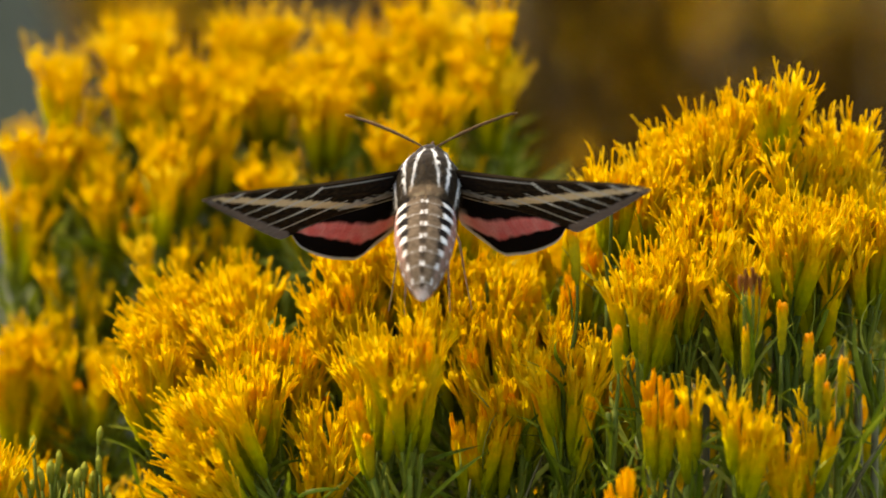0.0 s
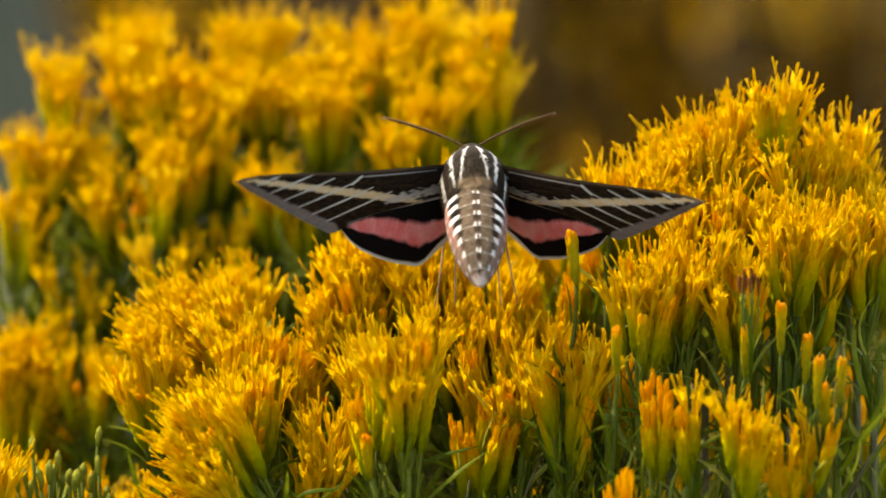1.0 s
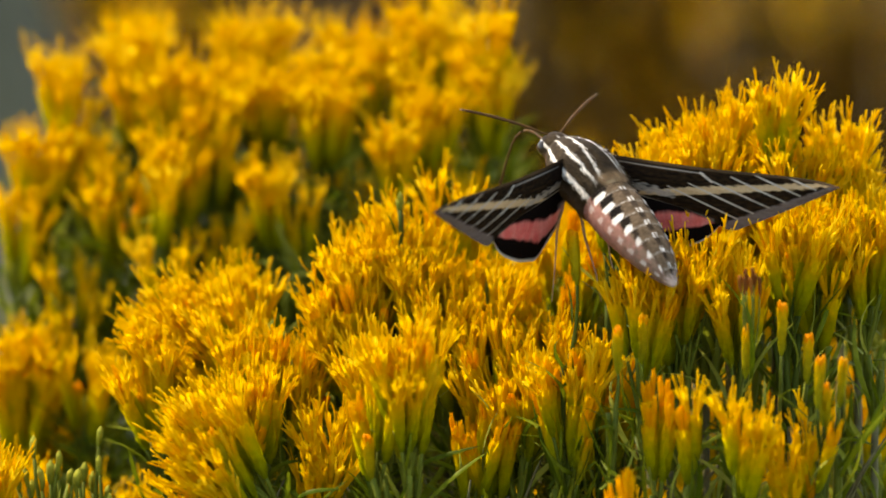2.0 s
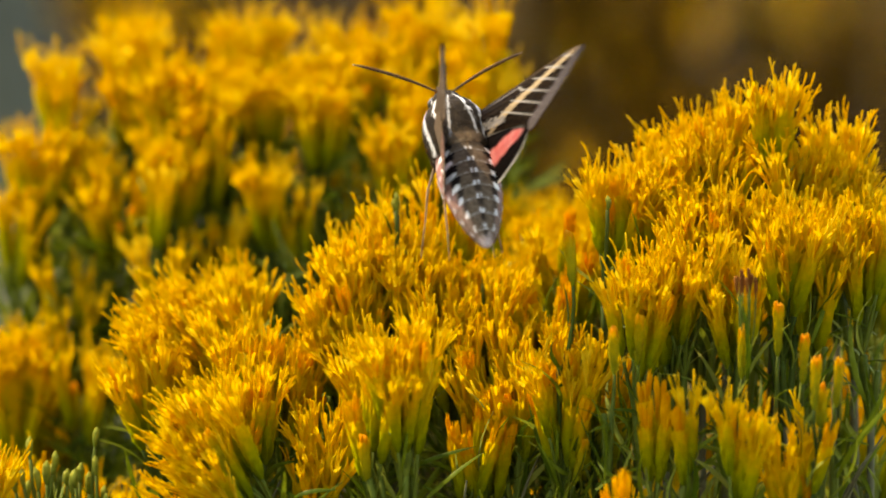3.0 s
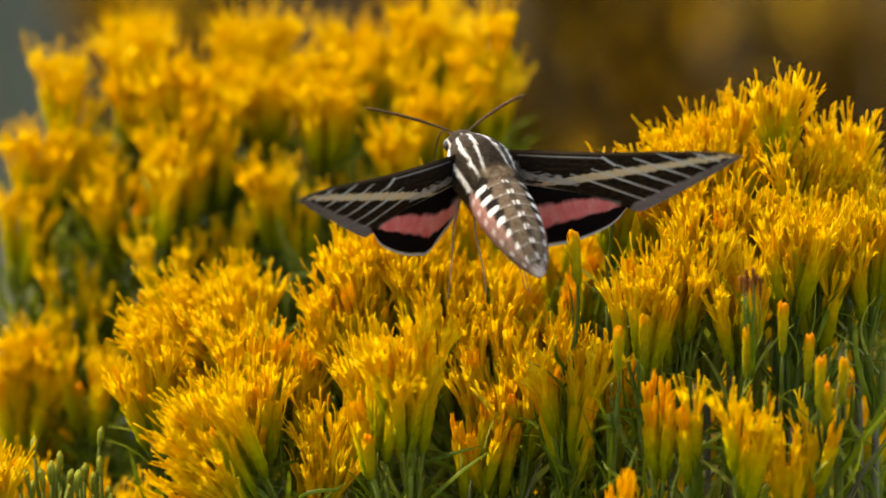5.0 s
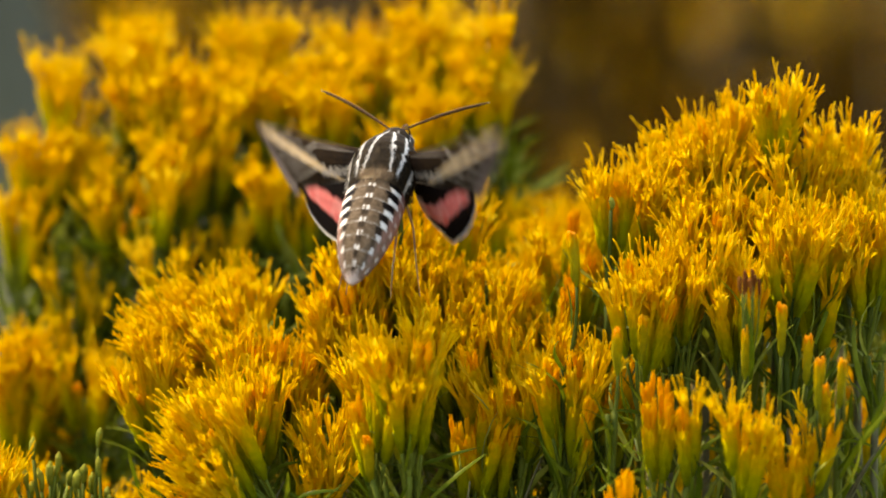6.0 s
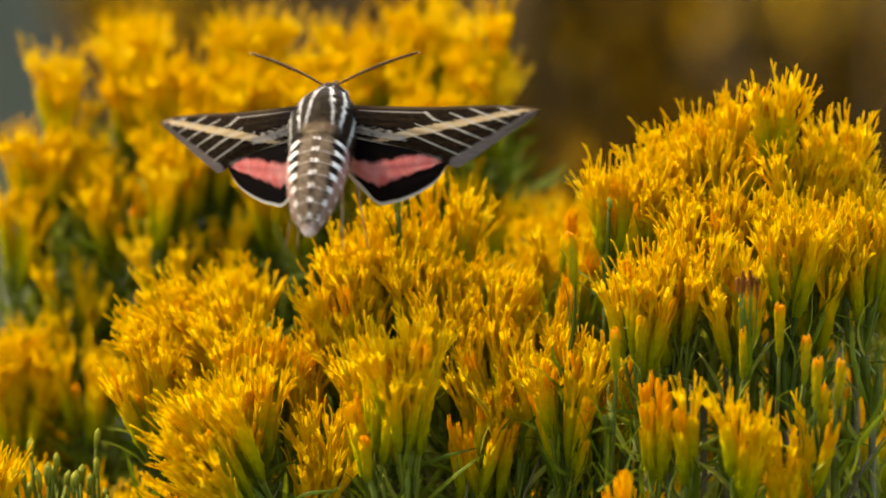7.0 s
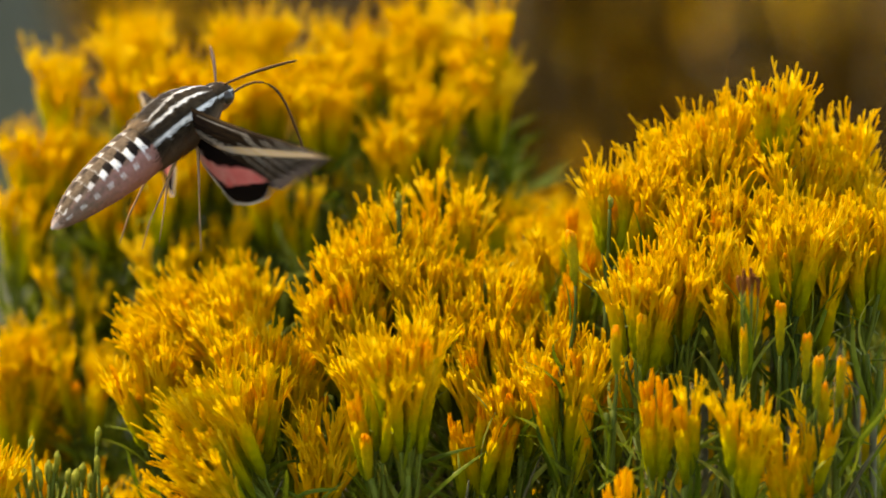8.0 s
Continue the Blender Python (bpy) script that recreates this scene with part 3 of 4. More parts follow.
FORE_LEAD = curve([0, 8, 18, 28, 34, 37.4, 38.9], [1.5, 1.35, 1.3, 1.6, 1.6, 1.25, 0.9])
FORE_TRAIL = curve([0, 8, 14, 18.5, 21, 22.4, 25, 30, 35, 38.9], [-3.6, -4.7, -5.6, -6.9, -7.9, -8.15, -7.0, -4.3, -1.5, 0.8])
HIND_LEAD = curve([0, 7, 14, 19, 22], [1.0, 2.2, 2.0, 0.6, -2.2])
HIND_TRAIL = curve([0, 2, 4, 6, 7.5, 9, 12, 16, 19, 22], [-6.0, -7.6, -8.9, -10.2, -10.7, -10.4, -9.7, -8.0, -6.0, -2.3])


def fore_colour(x, y):
    p = Vector((x, y))
    n = noise.noise(Vector((x * 0.9, y * 2.5, 3.0)))
    c = blend(DARK, BROWN, 0.15 + 0.4 * n)
    lead = FORE_LEAD(x)
    # pale band from the tip to the inner edge
    yb = -4.0 + (x - 6.5) * (5.1 / 31.0)
    hw = curve([5, 9, 16, 26, 34, 38], [0.15, 0.5, 0.62, 0.55, 0.38, 0.2])(x)
    f = edge(abs(y - yb) - hw - 0.3 * n, 0.22) * edge(5.5 - x, 3)
    c = blend(c, BUFF, f)
    # white hairs by the root, along the inner edge
    d, t = seg_gap(p, (1, -2.0), (12, -3.6))
    c = blend(c, blend(VEIN, GREY, 0.4), edge(d - 0.6 - 0.7 * n, 0.5) * 0.85)
    d, t = seg_gap(p, (0, -3.4), (19, -6.9))
    c = blend(c, VEIN, edge(d - 0.28, 0.4) * (0.8 - 0.55 * t))
    # grey outer margin
    d, t = seg_gap(p, (22.4, -8.1), (38.9, 0.8))
    c = blend(c, blend(GREY, BROWN, 0.15 + 0.4 * n), edge(d - 1.6 + 0.9 * t + 0.2 * n, 0.3) * edge(20.5 - x, 1.5))
    # white veins
    for k in range(6):
        t0 = k / 5
        a = (11.5 + 16.5 * t0, -2.2 + 4.4 * t0)
        b = (23.2 + 12.0 * t0, -6.2 + 6.3 * t0)
        d, t = seg_gap(p, a, b)
        c = blend(c, VEIN, edge(d - 0.13 + 0.12 * abs(t - 0.5), 0.09) * 1.0)
    # pale streak behind the front edge, and the hook at its end
    d, t = seg_gap(p, (3, lead - 0.75), (17, FORE_LEAD(17) - 0.9))
    c = blend(c, blend(VEIN, GREY, 0.3), edge(d - 0.1, 0.12) * 0.6)
    d, t = seg_gap(p, (16.5, FORE_LEAD(17) - 0.8), (18.5, FORE_LEAD(18) - 2.0))
    c = blend(c, VEIN, edge(d - 0.16, 0.12) * 0.85)
    # costa
    c = blend(c, blend(BROWN, BUFF, 0.06), edge(lead - y - 0.4, 0.3))
    c = blend(c, BLACK, edge(x - 7, 6) * edge(-(y + 2.5), 2) * 0.7)
    return c


PINK_FROM = curve([0, 4, 10, 15, 19], [0.48, 0.40, 0.24, 0.10, 0.0])
PINK_TO = curve([0, 4, 10, 15, 19, 21], [0.80, 0.73, 0.60, 0.48, 0.30, 0.02])


def hind_colour(x, y):
    """Black, with a rose band from the outer front corner to the body and a pale fringe."""
    n = noise.noise(Vector((x * 0.8, y * 0.8, 9.0)))
    r = 0.7 * noise.noise(Vector((x * 0.55, y * 0.3, 4.0))) + 0.3 * noise.noise(Vector((x * 3.1 + y, y * 0.4, 8.0)))
    rim = (HIND_LEAD(x) - y) / max(0.3, HIND_LEAD(x) - HIND_TRAIL(x))
    front = FORE_TRAIL(x) + 3.4 + 0.05 * x
    g = (front - y) / max(0.5, front - HIND_TRAIL(x)) + 0.03 * n
    rose = blend(PINK, blend(PINK, WHITE, 0.4), 0.1 + 0.6 * r + 0.45 * edge(abs(x - 4.5) - 2, 3.5))
    c = blend(BLACK, rose, edge(PINK_FROM(x) - g - 0.05 * r, 0.08) * edge(g - PINK_TO(x) + 0.05 * r, 0.07) * edge(x - 19.5 + n, 2))
    inner = edge(x - 1.6 - 0.3 * n, 2.0) * edge(0.35 - g, 0.2)
    c = blend(c, blend(WHITE, PINK, 0.35), inner * 0.85)
    return blend(c, blend(WHITE, BUFF, 0.3), edge(0.962 - 0.07 * edge(x - 4.5, 3) - rim, 0.025) * 0.9)


def wing_mesh(name, lead, trail, length, colour, side, nx, ny, camber):
    """A wing of two close sheets, with scales' colours on top and a pale underside."""
    v, f, tint = [], [], []
    for layer in (0, 1):
        for i in range(nx + 1):
            x = length * i / nx
            yl, yt = lead(x), trail(x)
            for j in range(ny + 1):
                q = j / ny
                y = yl * (1 - q) + yt * q
                z = camber * math.sin(math.pi * q) * (1 - 0.5 * x / length) - 0.0011 * x * x + 0.03 * math.sin(q * 40) * math.sin(math.pi * q)
                rim = min(1.0, 6 * q, 6 * (1 - q), 4 * (1 - x / length) + 0.05)
                v.append((side * x * MM, y * MM, (z - (0.16 * rim if layer else 0)) * MM))
                c = colour(x, y)
                thin = max(0.08, min(1.0, ((max(c) - min(c)) / max(c) - 0.3) / 0.3))
                if layer:
                    g = 0.5 + 0.5 * noise.noise(Vector((x * 0.5, y * 1.2, 20.0)))
                    low = blend(UNDER, TAN, 0.25 + 0.5 * g)
                    low = blend(low, BROWN, 0.75 * edge(abs(q - 0.84 - 0.03 * g) - 0.05, 0.05))
                    c = blend(low, c, 0.22 if q < 0.93 else 0.7)
                tint.append((*c, thin))
    row, half = ny + 1, (nx + 1) * (ny + 1)
    for i in range(nx):
        for j in range(ny):
            a = i * row + j
            quad = (a, a + row, a + row + 1, a + 1)
            low = tuple(half + k for k in reversed(quad))
            f += [quad[::-1], low[::-1]] if side > 0 else [quad, low]
    for i in range(nx):
        for j in (0, ny):
            a = i * row + j
            f.append((a, a + row, half + a + row, half + a))
    for j in range(ny):
        for a, b in ((j, j + 1), (nx * row + j, nx * row + j + 1)):
            f.append((a, b, half + b, half + a))
    me = bpy.data.meshes.new(name)
    me.from_pydata(v, [], f)
    me.materials.append(WING)
    me.polygons.foreach_set("use_smooth", [True] * len(f))
    col = me.attributes.new("tint", "FLOAT_COLOR", "POINT")
    col.data.foreach_set("color", [q for c in tint for q in c])
    return me


def body_mesh(name, ys, wide, high, lift, colour, ny, na, mat):
    """A rounded body along y; colour(y, angle from the back's middle line)."""
    w, h, l = curve(ys, wide), curve(ys, high), curve(ys, lift)
    v, f, tint = [], [], []
    for i in range(ny + 1):
        y = ys[0] + (ys[-1] - ys[0]) * i / ny
        for j in range(na):
            a = 2 * math.pi * j / na
            bump = 1 + 0.02 * noise.noise(Vector((math.cos(a) * 3, y * 0.8, math.sin(a) * 3)))
            v.append((math.sin(a) * w(y) * bump * MM, y * MM, (l(y) + math.cos(a) * h(y) * bump) * MM))
            tint.append((*colour(y, a if a <= math.pi else a - 2 * math.pi), 1))
    for i in range(ny):
        for j in range(na):
            a, b = i * na + j, i * na + (j + 1) % na
            f.append((a, a + na, b + na, b))
    f += [tuple(range(na)), tuple(reversed(range(ny * na, ny * na + na)))]
    me = bpy.data.meshes.new(name)
    me.from_pydata(v, [], f)
    me.materials.append(mat)
    me.polygons.foreach_set("use_smooth", [True] * len(f))
    col = me.attributes.new("tint", "FLOAT_COLOR", "POINT")
    col.data.foreach_set("color", [q for c in tint for q in c])
    return me


def abdomen_colour(y, a):
    """Grey-brown back, a row of black and white spots to either side of it, pink flanks."""
    s = abs(a)
    n = noise.noise(Vector((y * 1.5, a * 4, 0)))
    m = noise.noise(Vector((y * 5.0, a * 9, 6)))
    k = (-y - 1.9) / 2.6
    i, q = int(max(0, k)), k - int(max(0, k))
    rear = min(1.0, max(0.0, (-y - 10) / 10))
    back = blend((0.07, 0.044, 0.022), (0.165, 0.11, 0.065), 0.5 + 0.5 * n + 0.4 * m)
    flank = blend((0.36, 0.165, 0.125), (0.19, 0.12, 0.08), rear + 0.5 * n + 0.2 * m)
    c = blend(back, flank, edge(1.08 - 0.3 * rear - s + 0.1 * n, 0.22))
    # the spots
    mid = 0.90 - 0.02 * i
    wide = (0.34, 0.32, 0.28, 0.25, 0.21, 0.16, 0.12, 0.08, 0.05, 0.05)[min(i, 9)]
    e = s + 0.10 * n + 0.05 * m - 0.22 * (q - 0.5)
    band = edge(abs(e - mid) - wide, 0.06)
    c = blend(c, BLACK, band * edge(q - 0.52 - 0.08 * n, 0.08) * (1, 1, 1, 1, 0.95, 0.8, 0.5, 0.3, 0.2, 0.2)[min(i, 9)])
    c = blend(c, WHITE, edge(abs(e - mid) - wide * 0.85, 0.06) * edge(0.55 - q + 0.08 * n, 0.07) * edge(q - 0.95, 0.06) * (0.85 if i < 5 else 0.6))
    # dotted line down the middle
    c = blend(c, BLACK, edge(s - 0.13 - 0.03 * n, 0.05) * edge(q - 0.45, 0.25) * (0.45 + 0.05 * i))
    c = blend(c, WHITE, edge(abs(s - 0.075) - 0.03 - 0.04 * n, 0.04) * edge(0.62 - q + 0.1 * m, 0.1) * edge(q - 0.96, 0.06) * 0.8)
    # pale hind rims and flecks
    c = blend(c, WHITE, edge(0.88 - q, 0.06) * (0.12 + 0.3 * m) * edge(0.15 - s, 0.1) * edge(s - 1.0, 0.2))
    c = blend(c, WHITE, edge(abs(s - 1.45) - 0.13, 0.08) * edge(0.62 - q + 0.2 * n, 0.1) * (0.35 + 0.35 * m))
    c = blend(c, DARK, edge(abs(s - 1.25) - 0.1, 0.1) * edge(q - 0.3, 0.2) * 0.25 * rear)
    return blend(c, blend((0.5, 0.33, 0.25), WHITE, 0.2), edge(y + 23.6 + n, 0.8) * 0.7)


def thorax_colour(y, a):
    """Olive-brown with white lines along it."""
    s = abs(a)
    n = noise.noise(Vector((y * 0.9, a * 5, 5))) + 0.6 * noise.noise(Vector((y * 2.2, a * 22, 15)))
    c = blend((0.045, 0.030, 0.015), DARK, 0.4 - 0.6 * n)
    for mid, hw in ((0.15 + 0.025 * (9 - y), 0.04), (0.72, 0.055), (1.28, 0.10)):
        c = blend(c, WHITE, edge(abs(s - mid - 0.07 * n) - hw * (0.85 + 0.5 * n), 0.06) * 0.9 * edge(y - 9.0 + 2 * n, 1.5) * edge(-y - 3.2 + n if mid < 1 else -y - 4.5, 1.5))
    c = blend(c, blend((0.17, 0.105, 0.055), BUFF, 0.12 + 0.5 * n), edge(y + 2.9 + n, 1.6) * edge(s - 0.75 - 0.05 * y + 0.1 * n, 0.2))
    c = blend(c, blend(TAN, BROWN, 0.5), edge(1.75 - s, 0.4) * 0.7)
    return c


def head_colour(y, a):
    s = abs(a)
    n = noise.noise(Vector((y * 1.2, a * 5, 7)))
    c = blend((0.045, 0.030, 0.015), DARK, 0.4 - 0.5 * n)
    c = blend(c, WHITE, edge(abs(s - 0.3) - 0.03, 0.06) * edge(y - 10.4, 1) * 0.5)
    c = blend(c, WHITE, edge(abs(s - 1.3) - 0.07, 0.1) * 0.8)
    return blend(c, blend(BROWN, TAN, 0.5), edge(1.8 - s, 0.3))


THORAX = ([-6.2, -4.6, -2.5, 1, 4, 7, 9, 10.2], [3.4, 4.75, 5.0, 5.3, 5.2, 4.2, 3.1, 2.2], [2.9, 4.35, 4.6, 4.9, 4.8, 4.0, 3.0, 2.2], [0.0, 0.1, 0.2, 0.4, 0.4, 0.2, 0.1, 0.0])
ABDOMEN = ([-24.9, -23.9, -20.6, -16, -10.5, -6, -2, 0.5], [0.3, 1.1, 2.75, 4.0, 4.75, 4.8, 4.2, 3.2], [0.25, 0.9, 2.2, 3.3, 4.0, 4.2, 3.8, 3.0], [-1.6, -1.5, -1.0, -0.5, -0.2, 0, 0, 0])
HEAD = ([8.2, 9.4, 10.8, 12.2, 13.2, 13.6], [2.2, 2.6, 2.6, 2.1, 1.2, 0.4], [2.0, 2.4, 2.4, 2.0, 1.1, 0.4], [0, 0, -0.1, -0.3, -0.5, -0.6])


def fur_mesh(rng, spec, colour, count, y0, y1, length, width, low=0.0):
    """Strands of fur that lie back over a body."""
    ys, wide, high, lift = spec
    w, h, l = curve(ys, wide), curve(ys, high), curve(ys, lift)
    v, f, tint = [], [], []
    for _ in range(count):
        y = rng.uniform(y0, y1)
        a = rng.uniform(low, math.pi) * rng.choice((-1, 1))
        p = Vector((math.sin(a) * w(y), y, l(y) + math.cos(a) * h(y)))
        o = Vector((math.sin(a) / w(y), 0, math.cos(a) / h(y))).normalized()
        d = (Vector((0, -1, 0)) + o * rng.uniform(0.15, 0.6) + Vector((rng.uniform(-.2, .2), 0, rng.uniform(-.2, .2)))).normalized()
        ln = length * rng.uniform(0.5, 1.2)
        side = d.cross(o).normalized() * width
        base = len(v)
        p = p - o * 0.1
        for q in (p - side, p + side, p + d * ln * 0.6 + side * 0.7, p + d * ln * 0.6 - side * 0.7, p + d * ln - o * ln * 0.15):
            v.append(tuple(c * MM for c in q))
            tint.append((*colour(y, a), 1))
        f += [(base, base + 1, base + 2, base + 3), (base + 3, base + 2, base + 4)]
    me = bpy.data.meshes.new("fur")
    me.from_pydata(v, [], f)
    me.materials.append(HAIR)
    col = me.attributes.new("tint", "FLOAT_COLOR", "POINT")
    col.data.foreach_set("color", [q for c in tint for q in c])
    return me


def ball(r, squash=1.0, n=12):
    s = Shape()
    s.tube([(0, 0, -r * math.cos(math.pi * (i + 0.02) / (n + 0.04)) * squash) for i in range(n + 1)], [r * math.sin(math.pi * (i + 0.02) / (n + 0.04)) for i in range(n + 1)], 14)
    return s


def hawk_moth():
    rng = random.Random(5)
    moth = new("hawk_moth")
    thorax = under("thorax", body_mesh("thorax", *THORAX, thorax_colour, 90, 170, FUR), moth)
    tagged(under("fur", fur_mesh(rng, THORAX, thorax_colour, 3200, -5.2, 9.5, 1.8, 0.05), thorax), kind="stuff")
    abdomen = under("abdomen", body_mesh("abdomen", *ABDOMEN, abdomen_colour, 190, 150, FUR), moth, label="grey-brown abdomen with black and white blotches")
    tagged(under("fur", fur_mesh(rng, ABDOMEN, abdomen_colour, 2400, -24, -1, 0.55, 0.05), abdomen), kind="stuff")
    head = under("head", body_mesh("head", *HEAD, head_colour, 36, 64, FUR), moth)
    tagged(under("fur", fur_mesh(rng, HEAD, head_colour, 500, 8.6, 12.8, 0.9, 0.06), head), kind="stuff")
    eye_mesh = ball(1.15).mesh("eye", [EYE_DARK])
    for side in (-1, 1):
        under("eye", eye_mesh, head, Matrix.Translation(Vector((side * 1.9, 11.2, -0.4)) * MM), "dark glossy eye")
        s = Shape()
        path = bend((side * 1.1, 12.0, 1.3), (side * 6.9, 16.3, 2.3), (side * 13.5, 19.75, 2.2), 14)
        s.tube(path, [0.15 + 0.1 * math.sin(math.pi * min(1, i / 14 * 1.02)) + 0.06 * i / 14 for i in range(14)] + [0.1], 8)
        antenna = under("antenna", s.mesh("antenna", [HORN]), moth)
        s = Shape()
        s.tube([path[12].lerp(path[13], 0.3), path[13], path[14] + (path[14] - path[13]) * 0.25], [0.225, 0.2, 0.05], 8)
        under("tip", s.mesh("tip", [PALE_HORN]), antenna, label="pale antenna tip")
        s = Shape()
        knee = Vector((side * 3.2, -6, -6.0))
        s.tube([(side * 2.0, -1, -3.5), knee, (side * 3.4, -11, -9.0), (side * 3.6, -14.5, -12)], [0.28, 0.2, 0.13, 0.08], 6)
        under("hind_leg", s.mesh("hind_leg", [SHIN]), moth)
        s = Shape()
        s.tube([(side * 2.4, 3, -3.5), (side * 4.8, -1, -8), (side * 5.6, -4, -12.5), (side * 6.6, -7, -17)], [0.28, 0.2, 0.13, 0.09], 6)
        under("middle_leg", s.mesh("middle_leg", [SHIN]), moth)
    s = Shape()
    s.tube(bend((0, 12.9, -1.2), (0.1, 20.8, -0.8), (0.2, 20.6, -8.0), 8) + bend((0.2, 20.6, -8.0), (0.2, 20.3, -15.0), (0, 18.4, -22.0), 10)[1:], [0.2] * 14 + [0.18, 0.16, 0.14, 0.12, 0.08], 6)
    under("proboscis", s.mesh("proboscis", [HORN]), moth)
    wings = []
    for side in (-1, 1):
        fore = under("forewing", wing_mesh("forewing", FORE_LEAD, FORE_TRAIL, 38.9, fore_colour, side, 230, 90, 0.9), moth,
                     label="dark brown forewing with a pale band and white veins")
        hind = under("hindwing", wing_mesh("hindwing", HIND_LEAD, HIND_TRAIL, 22, hind_colour, side, 110, 70, 0.6), moth,
                     label="black hindwing with a rose-pink band")
        wings.append((side, fore, hind))
    tagged(moth, "striped brown hawk moth with pink hindwings hovering in the air", "moth")
    return moth, wings


def wing_pose(side, sweep, flap, twist):
    """The pose of a forewing on the body, in degrees; left and right are mirrored."""
    return (Matrix.Translation(Vector((ROOT.x * side, ROOT.y, ROOT.z)) * MM) @ Matrix.Rotation(radians(sweep * side), 4, "Z")
            @ Matrix.Rotation(radians(-flap * side), 4, "Y") @ Matrix.Rotation(radians(twist), 4, "X"))


def moth_pose(u, v, w, yaw, pitch, roll):
    return Matrix.Translation(at(u, v, w)) @ Matrix.Rotation(radians(yaw), 4, "Z") @ Matrix.Rotation(radians(pitch), 4, "X") @ Matrix.Rotation(radians(roll), 4, "Y")


MOTH, WINGS = hawk_moth()


